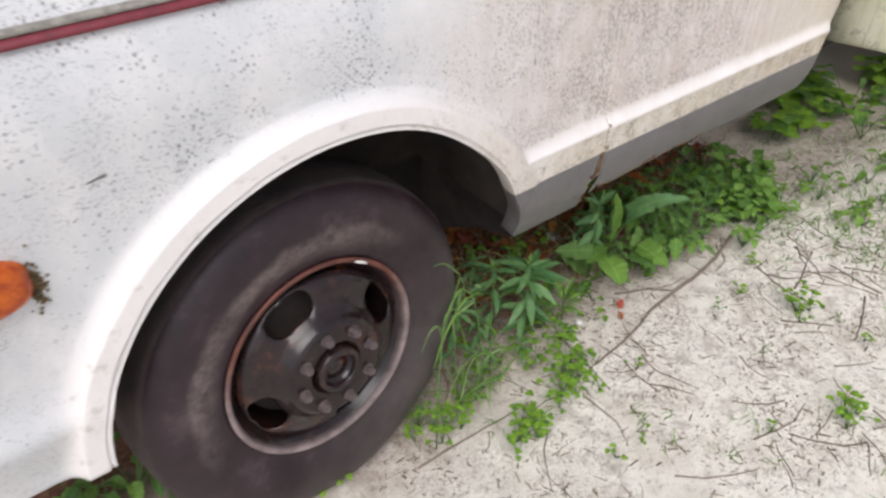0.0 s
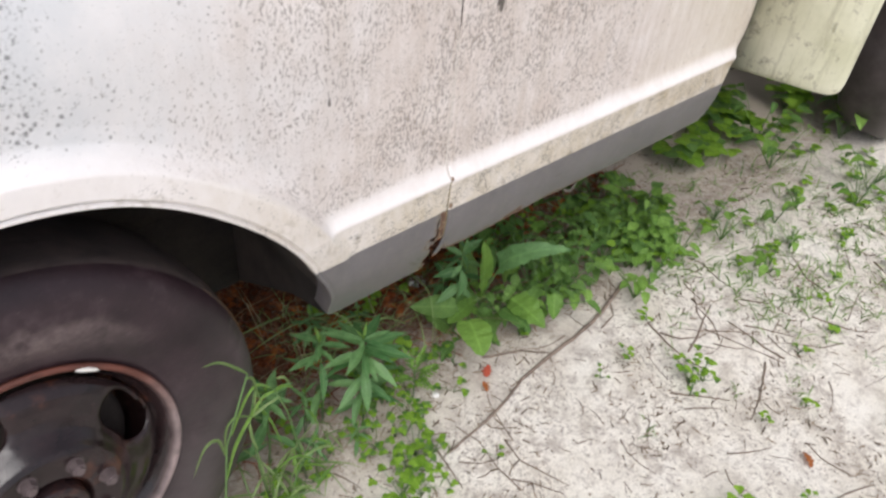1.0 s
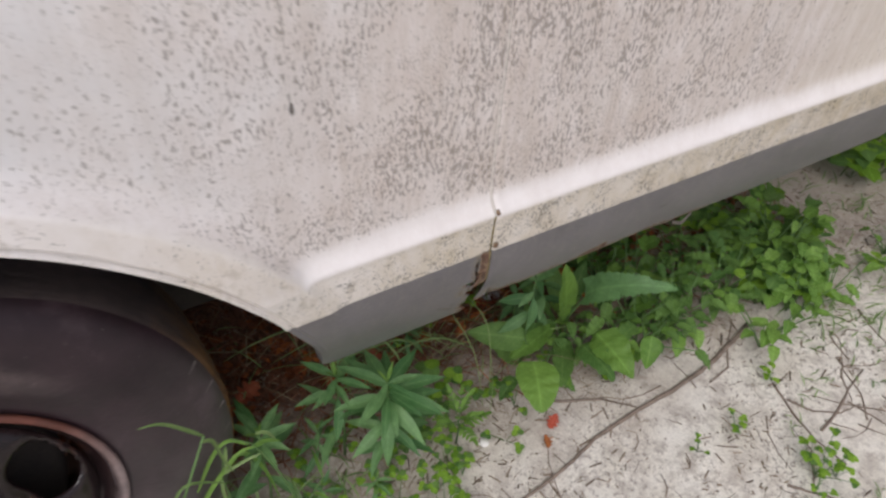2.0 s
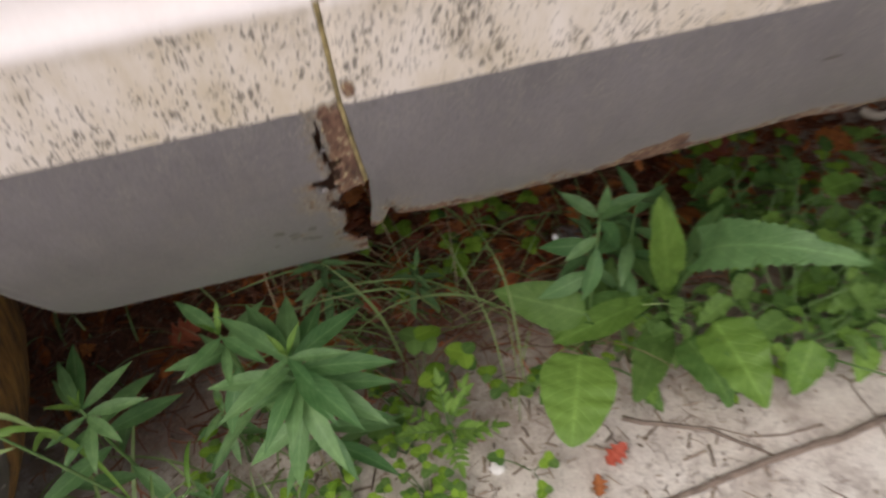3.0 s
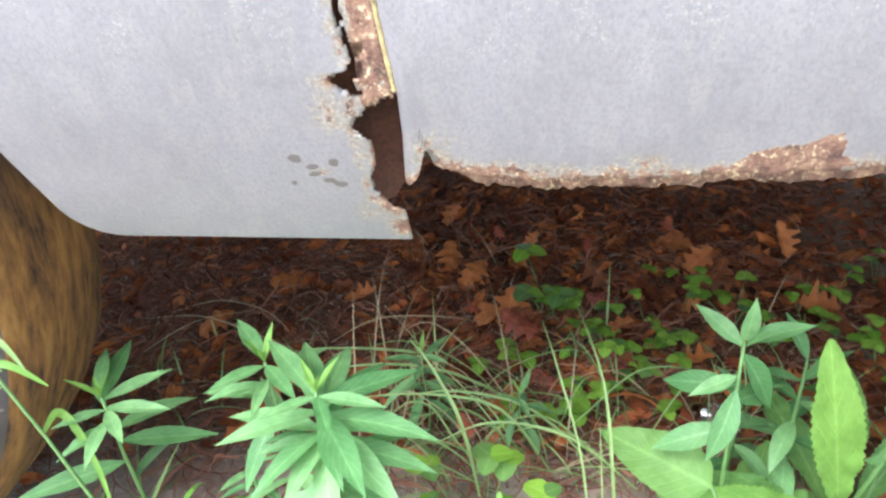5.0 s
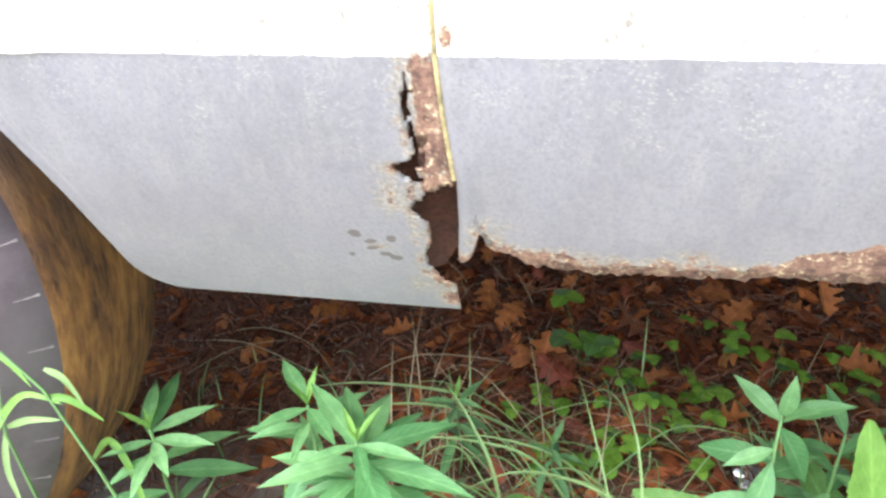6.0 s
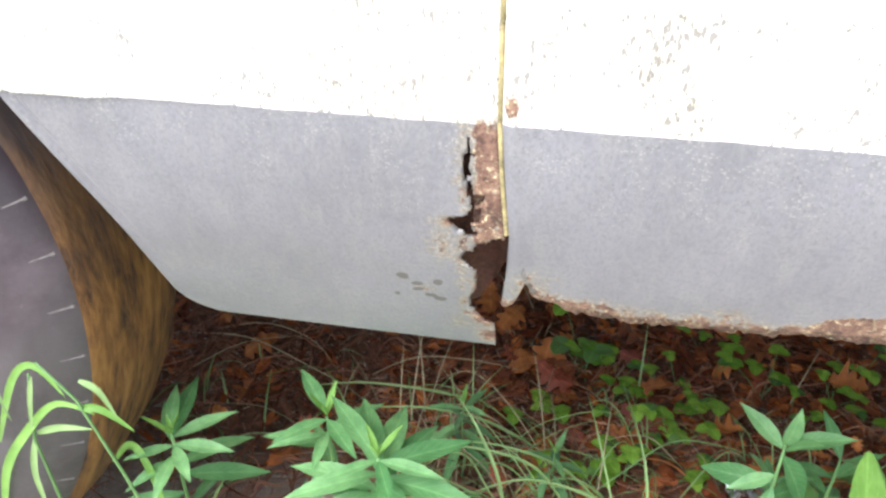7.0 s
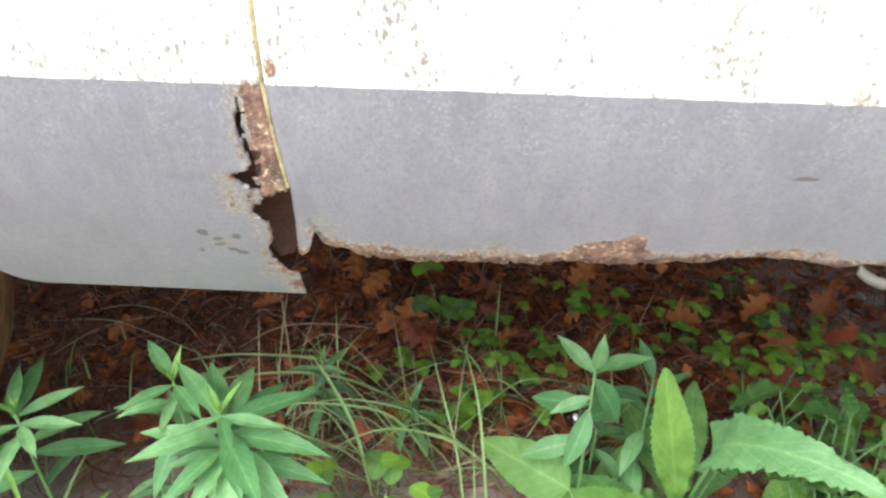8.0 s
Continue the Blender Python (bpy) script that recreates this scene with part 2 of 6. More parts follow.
def make_tyre():
    m, nt, p = nodes_of("dusty_tyre_rubber")
    co = coords(nt)
    dust = ramp(nt, noise_at(nt, co, 9, 6.0, 0.65), (0.30, (0.013, 0.0075, 0.0095)), (0.56, (0.031, 0.0172, 0.0218)), (0.76, (0.082, 0.056, 0.063)))
    scuff = ramp(nt, noise_at(nt, coords(nt, (1, 1, 1)), 170, 4.0), (0.68, 0.0), (0.78, 0.6))
    r = maths(nt, "POWER", maths(nt, "ADD", maths(nt, "POWER", axis(nt, "X"), 2.0), maths(nt, "POWER", axis(nt, "Z"), 2.0)), 0.5)
    wob = maths(nt, "ADD", r, maths(nt, "MULTIPLY", maths(nt, "SUBTRACT", noise_at(nt, co, 12, 5.0), 0.5), 0.05))
    # paler broken ring, strongest on the upper front of the sidewall
    ring = ramp(nt, wob, (0.235, 0.0), (0.262, 0.85), (0.286, 0.85), (0.302, 0.0))
    ring = maths(nt, "MULTIPLY", ring, ramp(nt, maths(nt, "SUBTRACT", axis(nt, "Z"), maths(nt, "MULTIPLY", axis(nt, "X"), 0.6)), (0.05, 0.0), (0.25, 1.0)))
    ring = maths(nt, "MULTIPLY", ring, ramp(nt, noise_at(nt, co, 26, 7.0, 0.75), (0.35, 0.1), (0.62, 1.0)))
    dust = mixed(nt, ring, dust, (0.19, 0.145, 0.14))
    # greyer toward the lower rear of the sidewall, broken by noise
    rear_grey = ramp(nt, maths(nt, "SUBTRACT", axis(nt, "X"), axis(nt, "Z")), (0.12, 0.0), (0.42, 0.75))
    rear_grey = maths(nt, "MULTIPLY", rear_grey, ramp(nt, noise_at(nt, co, 16, 6.0, 0.7), (0.3, 0.4), (0.6, 1.0)))
    dust = mixed(nt, rear_grey, dust, (0.088, 0.076, 0.072))
    nt.links.new(mixed(nt, scuff, dust, (0.16, 0.13, 0.12)), p.inputs["Base Color"])
    p.inputs["Roughness"].default_value, p.inputs["Specular IOR Level"].default_value = 0.42, 0.36
    bump(nt, p, noise_at(nt, co, 130, 5.0), 0.25, 0.002)
    return m


def make_tread():
    """Worn tread, caked with ochre mud on its rear side."""
    m, nt, p = nodes_of("muddy_tread")
    co = coords(nt)
    rubber = ramp(nt, noise_at(nt, co, 14, 6.0, 0.7), (0.3, (0.035, 0.025, 0.025)), (0.7, (0.085, 0.06, 0.055)))
    streak = noise_at(nt, coords(nt, (1, 3.5, 1)), 15, 9.0, 0.72)
    mud = ramp(nt, streak, (0.36, (0.026, 0.011, 0.004)), (0.50, (0.175, 0.078, 0.017)), (0.60, (0.265, 0.128, 0.028)), (0.74, (0.34, 0.185, 0.048)))
    caked = ramp(nt, maths(nt, "ADD", axis(nt, "X"), maths(nt, "MULTIPLY", noise_at(nt, co, 9, 5.0), 0.16)), (0.24, 0.0), (0.33, 1.0))
    caked = maths(nt, "MULTIPLY", caked, ramp(nt, maths(nt, "ADD", maths(nt, "SUBTRACT", 0.2, axis(nt, "Z")), maths(nt, "MULTIPLY", maths(nt, "SUBTRACT", noise_at(nt, co, 11, 6.0), 0.5), 0.2)), (-0.05, 0.0), (0.16, 1.0)))
    nt.links.new(mixed(nt, caked, rubber, mud), p.inputs["Base Color"])
    p.inputs["Roughness"].default_value = 0.9
    bump(nt, p, streak, 1.0, 0.006)
    return m


def make_rim():
    m, nt, p = nodes_of("black_rusting_steel")
    co = coords(nt)
    r = maths(nt, "POWER", maths(nt, "ADD", maths(nt, "POWER", axis(nt, "X"), 2.0), maths(nt, "POWER", axis(nt, "Z"), 2.0)), 0.5)
    rim_zone = ramp(nt, r, (0.203, 0.0), (0.211, 1.0))
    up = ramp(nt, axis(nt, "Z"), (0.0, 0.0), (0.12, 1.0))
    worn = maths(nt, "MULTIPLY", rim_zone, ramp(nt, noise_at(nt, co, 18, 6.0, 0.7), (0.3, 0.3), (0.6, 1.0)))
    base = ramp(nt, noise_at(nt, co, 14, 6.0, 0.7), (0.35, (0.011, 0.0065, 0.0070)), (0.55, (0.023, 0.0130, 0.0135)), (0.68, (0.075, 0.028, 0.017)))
    # flange edge: pale greyish pink below, darker red-brown above
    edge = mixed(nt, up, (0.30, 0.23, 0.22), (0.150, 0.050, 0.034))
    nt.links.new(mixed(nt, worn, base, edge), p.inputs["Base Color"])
    nt.links.new(ramp(nt, maths(nt, "ADD", worn, maths(nt, "MULTIPLY", noise_at(nt, co, 30, 5.0), 0.5)), (0.2, 0.12), (0.8, 0.55)), p.inputs["Roughness"])
    p.inputs["Specular IOR Level"].default_value = 0.42
    bump(nt, p, noise_at(nt, co, 160, 6.0), 0.15, 0.0006)
    return m


def make_ground():
    """Pale sand with damp soil and rotted litter toward the vehicle."""
    m, nt, p = nodes_of("sandy_ground")
    co = coords(nt)
    y = axis(nt, "Y")
    sand = ramp(nt, noise_at(nt, co, 6, 8.0, 0.6), (0.3, (0.63, 0.573, 0.485)), (0.5, (0.77, 0.718, 0.632)), (0.75, (0.84, 0.798, 0.722)))
    grain = ramp(nt, noise_at(nt, co, 260, 4.0, 0.7), (0.35, 0.82), (0.65, 1.05))
    mul = nt.nodes.new("ShaderNodeMix")
    mul.data_type, mul.blend_type = "RGBA", "MULTIPLY"
    mul.inputs[0].default_value = 1.0
    nt.links.new(sand, mul.inputs[6])
    nt.links.new(grain, mul.inputs[7])
    chaff = ramp(nt, noise_at(nt, co, 85, 9.0, 0.8), (0.52, 0.0), (0.62, 1.0))
    patch = ramp(nt, noise_at(nt, co, 4.2, 7.0, 0.7), (0.38, 0.10), (0.56, 1.0))
    col = mixed(nt, maths(nt, "MULTIPLY", chaff, patch), mul.outputs[2], (0.21, 0.165, 0.14))
    blotch = maths(nt, "MULTIPLY", ramp(nt, noise_at(nt, co, 17, 8.0, 0.72), (0.48, 0.0), (0.62, 0.75)), ramp(nt, noise_at(nt, co, 3.1, 4.0), (0.40, 0.3), (0.58, 1.0)))
    col = mixed(nt, blotch, col, (0.36, 0.305, 0.26))
    soil = ramp(nt, noise_at(nt, co, 70, 8.0, 0.7), (0.3, (0.055, 0.023, 0.013)), (0.5, (0.155, 0.066, 0.036)), (0.72, (0.31, 0.155, 0.088)))
    soil = mixed(nt, ramp(nt, maths(nt, "ADD", axis(nt, "X"), maths(nt, "MULTIPLY", noise_at(nt, co, 5, 5.0), 0.4)), (0.75, 0.0), (1.0, 0.9)), soil, (0.56, 0.49, 0.40))
    wob = maths(nt, "ADD", y, maths(nt, "MULTIPLY", maths(nt, "SUBTRACT", noise_at(nt, co, 7, 5.0), 0.5), 0.35))
    far_side = ramp(nt, maths(nt, "DIVIDE", maths(nt, "ADD", wob, 0.0), 10.0), (0.20, 0.0), (0.26, 1.0))
    far_ends = ramp(nt, maths(nt, "DIVIDE", maths(nt, "ABSOLUTE", maths(nt, "SUBTRACT", axis(nt, "X"), 2.0)), 10.0), (0.35, 0.0), (0.42, 1.0))
    beyond = maths(nt, "MAXIMUM", far_side, far_ends)
    by_wheel = ramp(nt, maths(nt, "ADD", axis(nt, "X"), 0.5), (0.0, 0.10), (0.55, 0.0))
    damp = maths(nt, "MULTIPLY", ramp(nt, maths(nt, "ADD", maths(nt, "ADD", wob, by_wheel), 0.5), (0.44, 0.0), (0.64, 0.9)), ramp(nt, noise_at(nt, co, 40, 7.0, 0.75), (0.32, 0.25), (0.58, 1.0)))
    col = mixed(nt, maths(nt, "MULTIPLY", damp, maths(nt, "SUBTRACT", 1.0, beyond)), col, (0.33, 0.262, 0.212))
    col = mixed(nt, ramp(nt, maths(nt, "ADD", wob, 0.5), (0.66, 0.0), (0.88, 1.0)), col, mixed(nt, beyond, soil, col))
    nt.links.new(col, p.inputs["Base Color"])
    p.inputs["Roughness"].default_value = 0.95
    bump(nt, p, maths(nt, "ADD", noise_at(nt, co, 180, 8.0, 0.7), maths(nt, "MULTIPLY", chaff, 0.4)), 0.45, 0.003)
    return m


def make_leaf(name, dark, light, rough=0.45, glow=0.35, shine=0.5, wet=0.0):
    """A leaf: colour varied leaf by leaf, darker veins, some light coming through."""
    m, nt, p = nodes_of(name)
    info = nt.nodes.new("ShaderNodeObjectInfo")
    isl = nt.nodes.new("ShaderNodeNewGeometry")
    co = coords(nt)
    rnd = maths(nt, "FRACT", maths(nt, "ADD", info.outputs["Random"], isl.outputs["Random Per Island"]))
    f = maths(nt, "ADD", maths(nt, "MULTIPLY", rnd, 0.6), maths(nt, "MULTIPLY", noise_at(nt, co, 60, 5.0), 0.5))
    col = ramp(nt, f, (0.15, dark), (0.9, light))
    rib = nt.nodes.new("ShaderNodeAttribute")
    rib.attribute_name = "rib"
    col = mixed(nt, maths(nt, "MULTIPLY", maths(nt, "POWER", rib.outputs["Fac"], 7.0), 0.28), col, tuple(min(1, c * 1.7 + 0.03) for c in light))
    vein = nt.nodes.new("ShaderNodeAttribute")
    vein.attribute_name = "vein"
    line = ramp(nt, maths(nt, "ABSOLUTE", maths(nt, "SUBTRACT", maths(nt, "FRACT", vein.outputs["Fac"]), 0.5)), (0.0, 1.0), (0.10, 0.0))
    col = mixed(nt, maths(nt, "MULTIPLY", line, 0.16), col, tuple(min(1, c * 1.6 + 0.03) for c in light))
    blotch = ramp(nt, noise_at(nt, co, 35, 5.0, 0.7), (0.42, 0.0), (0.75, 0.45))
    col = mixed(nt, blotch, col, tuple(c * 0.8 for c in dark))
    if wet:
        col = mixed(nt, ramp(nt, noise_at(nt, co, 11, 5.0, 0.65), (0.42, 0.0), (0.60, wet)), col, tuple(c * 0.6 for c in dark))
    nt.links.new(col, p.inputs["Base Color"])
    p.inputs["Roughness"].default_value, p.inputs["Specular IOR Level"].default_value = rough, shine
    tr = nt.nodes.new("ShaderNodeBsdfTranslucent")
    nt.links.new(col, tr.inputs[0])
    ms = nt.nodes.new("ShaderNodeMixShader")
    ms.inputs[0].default_value = glow
    nt.links.new(p.outputs[0], ms.inputs[1])
    nt.links.new(tr.outputs[0], ms.inputs[2])
    nt.links.new(ms.outputs[0], nt.nodes["Material Output"].inputs[0])
    bump(nt, p, maths(nt, "SUBTRACT", noise_at(nt, co, 120, 4.0), maths(nt, "MULTIPLY", line, 0.4)), 0.45, 0.002)
    return m


def make_coach():
    """Cream gelcoat with green mildew and brown run marks."""
    m, nt, p = nodes_of("mildewed_cream_panel")
    co = coords(nt)
    col = ramp(nt, noise_at(nt, co, 7, 6.0, 0.65), (0.3, (0.54, 0.53, 0.37)), (0.7, (0.76, 0.74, 0.58)))
    runs = ramp(nt, noise_at(nt, coords(nt, (1, 1, 0.15)), 45, 6.0, 0.75), (0.50, 0.0), (0.72, 0.6))
    col = mixed(nt, runs, col, (0.24, 0.22, 0.12))
    blots = ramp(nt, noise_at(nt, co, 28, 7.0, 0.75), (0.54, 0.0), (0.66, 0.7))
    col = mixed(nt, blots, col, (0.17, 0.15, 0.085))
    nt.links.new(col, p.inputs["Base Color"])
    p.inputs["Roughness"].default_value = 0.5
    bump(nt, p, noise_at(nt, co, 200, 3.0), 0.2, 0.001)
    return m


BODY = make_body_paint()
RUST = make_rust()
TYRE = make_tyre()
RIM = make_rim()
GROUND = make_ground()
MUD_TREAD = make_tread()
DARK_RUST = simple("dark_scaled_rust", (0.070, 0.024, 0.013), 0.95, 0.8, 40, relief=0.8, depth=0.004)
UNDER = simple("dirty_underbody", (0.035, 0.026, 0.022), 0.9, 0.5, 20)
LUG = simple("lit_tread_edge", (0.16, 0.135, 0.125), 0.8, 0.7, 80)
STEEL = simple("rusty_nut_steel", (0.115, 0.088, 0.088), 0.5, 0.5, 60, metal=0.2)
RED_TRIM = simple("faded_red_trim", (0.16, 0.02, 0.03), 0.5, 0.35, 40)
GREY_TRIM = simple("grimy_trim_edge", (0.25, 0.23, 0.2), 0.8, 0.6, 60)
COACH = make_coach()
PALE_SEAL = simple("painted_seam", (0.56, 0.51, 0.465), 0.6, 0.3, 120)
SEAL = simple("yellowed_seam", (0.27, 0.215, 0.095), 0.85, 0.8, 120)
GREY_FLAKE = simple("grey_flake", (0.095, 0.082, 0.065), 0.8, 0.5, 120)
BARK = simple("dry_twig_bark", (0.21, 0.16, 0.125), 0.9, 0.55, 50)
STALK = simple("green_stalk", (0.10, 0.19, 0.05), 0.6, 0.3, 40)
PEBBLE = simple("pale_stone", (0.75, 0.72, 0.68), 0.8, 0.15, 60)
MOSS = simple("dry_moss", (0.15, 0.10, 0.045), 1.0, 0.6, 200, relief=1.0, depth=0.004)
LEAF_BLUE = make_leaf("goldenrod_leaf", (0.068, 0.190, 0.057), (0.245, 0.425, 0.165), 0.45, 0.4, 0.45)
LEAF_MID = make_leaf("weed_leaf", (0.060, 0.145, 0.032), (0.20, 0.34, 0.085), 0.5, 0.35, 0.22)
LEAF_BRIGHT = make_leaf("young_leaf", (0.10, 0.215, 0.030), (0.27, 0.45, 0.095), 0.45, 0.35, 0.3)
GRASS = make_leaf("grass_blade", (0.11, 0.20, 0.045), (0.34, 0.46, 0.17), 0.4)
CLOVER = make_leaf("clover_leaf", (0.125, 0.26, 0.022), (0.33, 0.53, 0.070), 0.55, 0.4, 0.15)
STRAW = make_leaf("dry_straw", (0.20, 0.15, 0.08), (0.42, 0.34, 0.20), 0.8, 0.15)
DEAD = make_leaf("dead_oak_leaf", (0.13, 0.034, 0.013), (0.58, 0.195, 0.045), 0.75, 0.25)
DEAD_DARK = make_leaf("damp_oak_leaf", (0.13, 0.024, 0.014), (0.44, 0.105, 0.038), 0.65, 0.25)
DEAD_RED = make_leaf("red_dead_leaf", (0.42, 0.06, 0.03), (0.55, 0.12, 0.06), 0.6, 0.2)


# ---------------------------------------------------------------- mesh helpers
def link_mesh(name, bm, material, parent=None, label="", smooth=True):
    me = bpy.data.meshes.new(name)
    bm.to_mesh(me)
    bm.free()
    for m in (material if isinstance(material, (list, tuple)) else [material]):
        me.materials.append(m)
    if smooth:
        me.polygons.foreach_set("use_smooth", [True] * len(me.polygons))
    ob = new(name, me)
    ob.parent = parent
    return tagged(ob, label=label)


def part(name, bm, material, parent, label="", smooth=True):
    return link_mesh(name, bm, material, parent, label, smooth)


def thing(name, label, category, at=(0, 0, 0), group="", kind=""):
    ob = new(name)
    ob.empty_display_size = 0.05
    ob.location = at
    return tagged(ob, label, category, group, kind)


def lathe(profile, steps=72, closed=False):
    """Turns a list of (radius, y) about the y axis."""
    bm = bmesh.new()
    rings = []
    for k in range(steps):
        a = 2 * math.pi * k / steps
        rings.append([bm.verts.new((r * math.cos(a), y, r * math.sin(a))) for r, y in profile])
    for k in range(steps):
        a, b = rings[k], rings[(k + 1) % steps]
        for i in range(len(profile) - (0 if closed else 1)):
            j = (i + 1) % len(profile)
            bm.faces.new((a[i], a[j], b[j], b[i]))
    bmesh.ops.recalc_face_normals(bm, faces=bm.faces)
    return bm


def box(bm, lo, hi, bevel=0.0):
    vs = bmesh.ops.create_cube(bm, size=1.0)["verts"]
    for v in vs:
        v.co = Vector([l + (h - l) * (c + 0.5) for l, h, c in zip(lo, hi, v.co)])
    if bevel:
        es = list({e for v in vs for e in v.link_edges})
        bmesh.ops.bevel(bm, geom=es, offset=bevel, segments=3, affect="EDGES")
    return bm


def tube(bm, pts, radii, sides=6):
    """A tapering tube along points."""
    rings, u = [], None
    pts = [Vector(p) for p in pts]
    for i, p in enumerate(pts):
        d = (pts[min(i + 1, len(pts) - 1)] - pts[max(i - 1, 0)]).normalized()
        u = d.orthogonal().normalized() if u is None else (u - d * u.dot(d)).normalized()
        w = d.cross(u)
        r = radii[i] if isinstance(radii, (list, tuple)) else radii
        rings.append([bm.verts.new(p + (u * math.cos(a) + w * math.sin(a)) * r) for a in (2 * math.pi * k / sides for k in range(sides))])
    for a, b in zip(rings, rings[1:]):
        for k in range(sides):
            bm.faces.new((a[k], a[(k + 1) % sides], b[(k + 1) % sides], b[k]))
    bm.faces.new(rings[0][::-1])
    bm.faces.new(rings[-1])
    return bm


def smoothstep(a, b, x):
    t = min(1.0, max(0.0, (x - a) / (b - a)))
    return t * t * (3 - 2 * t)


def along(table, x):
    """Smooth value of a short table of (x, value)."""
    if x <= table[0][0]:
        return table[0][1]
    for (x0, v0), (x1, v1) in zip(table, table[1:]):
        if x <= x1:
            return v0 + (v1 - v0) * (x - x0) / (x1 - x0)
    return table[-1][1]


# ---------------------------------------------------------------- ground
def ground_height(x, y):
    near = math.exp(-(x * x + y * y) / 30)
    return near * (0.010 * noise.noise((x * 2.1, y * 2.1, 0.3)) + 0.004 * noise.noise((x * 11, y * 11, 1.7)))


def build_ground():
    def steps(lo, hi, fine):
        s, far = [], []
        v = lo
        while v < hi:
            s.append(v)
            v += fine
        d, v = fine, hi
        while v < 400:
            far.append(v)
            d *= 1.35
            v += d
        far.append(400.0)
        low = [lo - (f - hi) - fine for f in far]
        return sorted(low) + s + far
    xs, ys = steps(-1.6, 2.2, 0.022), steps(-1.3, 1.5, 0.022)
    verts = [(x, y, ground_height(x, y)) for y in ys for x in xs]
    n = len(xs)
    faces = [(j * n + i, j * n + i + 1, (j + 1) * n + i + 1, (j + 1) * n + i) for j in range(len(ys) - 1) for i in range(n - 1)]
    me = bpy.data.meshes.new("ground")
    me.from_pydata(verts, [], faces)
    me.materials.append(GROUND)
    me.polygons.foreach_set("use_smooth", [True] * len(me.polygons))
    return tagged(new("ground", me), "pale sandy ground with bark chaff and dark soil under the van", "ground", kind="structure")


build_ground()

# ---------------------------------------------------------------- the camper van
ARCH_X, ARCH_Z, ARCH_R, ARCH_END = -0.6845, 0.448, 0.464, 2.0
van = thing("camper_van", "old white camper van with grey stripe, mildew and rusted sills", "van")

SILL = [(0.645 - 0.01 * k, 0.052 * (0.01 * k / 0.17) ** 1.8 + 0.002 * max(0.0, k - 18.5) ** 2) for k in range(22, 0, -1)] + [
    (0.645, 0.0), (0.700, -0.0030), (0.7085, -0.0046), (0.7125, -0.0032), (0.720, 0.0040), (0.727, 0.0092), (0.736, 0.0130), (0.750, 0.0153), (0.775, 0.0157), (1.0, 0.0145)]
SILL_FRONT = [(0.44, 0.040), (0.50, 0.020), (0.56, -0.002), (0.585, -0.010), (0.600, -0.0135), (0.612, -0.0125), (0.640, 0.001), (0.670, 0.0125), (0.70, 0.0155), (1.0, 0.0145)]


def profile(table, z):
    return sum(along(table, z + d) for d in (-0.0018, -0.0009, 0.0, 0.0009, 0.0018)) / 5


def seam_x(z):
    """How far the door seam strays rearward from a plumb line."""
    return along([(0.50, 0.0025), (0.52, 0.0040), (0.55, 0.0068), (0.577, 0.0076), (0.61, 0.0046), (0.645, 0.0016), (0.70, 0.0006), (0.80, 0.0)], z)


def dent(a):
    """The lip rolls outward and down on the rear quarter of the arch and rises at its crown."""
    return 0.010 * smoothstep(12, 26, a) * (1 - smoothstep(48, 75, a)) - 0.0085 * math.exp(-((a - 82) / 34) ** 2)


def side_y(x, z):
    """Depth of the van's outer skin: a sill crest, a flare round the wheel arch and a flat wall that leans in above."""
    f = smoothstep(-0.95, -1.1, x)
    sill = profile(SILL, z) * (1 - f) + profile(SILL_FRONT, z) * f
    turn = math.degrees(math.atan2(z - ARCH_Z, x - ARCH_X))
    d = math.hypot(x - ARCH_X, z - ARCH_Z) - ARCH_R + dent(turn)
    flare = along([(0.0, 0.93), (0.0045, 0.93), (0.0056, 0.76), (0.0085, 0.80), (0.0100, 1.0), (0.049, 1.0), (0.0520, 0.96), (0.063, 0.42), (0.075, 0.13), (0.094, 0.0)], d if d < 0.02 else d + 0.007 * smoothstep(32, 60, turn))
    reach = 0.0125 + 0.0215 * smoothstep(20, 40, turn) - 0.006 * smoothstep(145, 168, turn)
    if z > 0.645 or x < ARCH_X:
        k, a = 0.0054 + 0.0035 * smoothstep(-0.05, -0.22, x), 0.0155 - (reach + 0.003) * flare
        y = -k * math.log(math.exp(-sill / k) + math.exp(-a / k))
    else:
        k, a = 0.0054, 0.0155 - (reach + 0.003) * flare
        y = sill - k * math.log(1 + math.exp(-a / k)) * smoothstep(0.50, 0.645, z)
    over = max(0.0, z - 1.02)
    y += 1.8 * over ** 2 if over < 0.14 else 0.0353 + 0.504 * (over - 0.14)
    return y + 0.0008 * noise.noise((x * 5, z * 5, 0))


def jag(x, k):
    return noise.noise((x * 45, k, 0.5)) * 0.6 + noise.noise((x * 140, k, 2.5)) * 0.4


def set_attribute(ob, name, values):
    ob.data.attributes.new(name, "FLOAT", "POINT").data.foreach_set("value", values)


def blot(x, z, cx, cz, rx, rz):
    return math.exp(-(((x - cx) / rx) ** 2 + ((z - cz) / rz) ** 2))


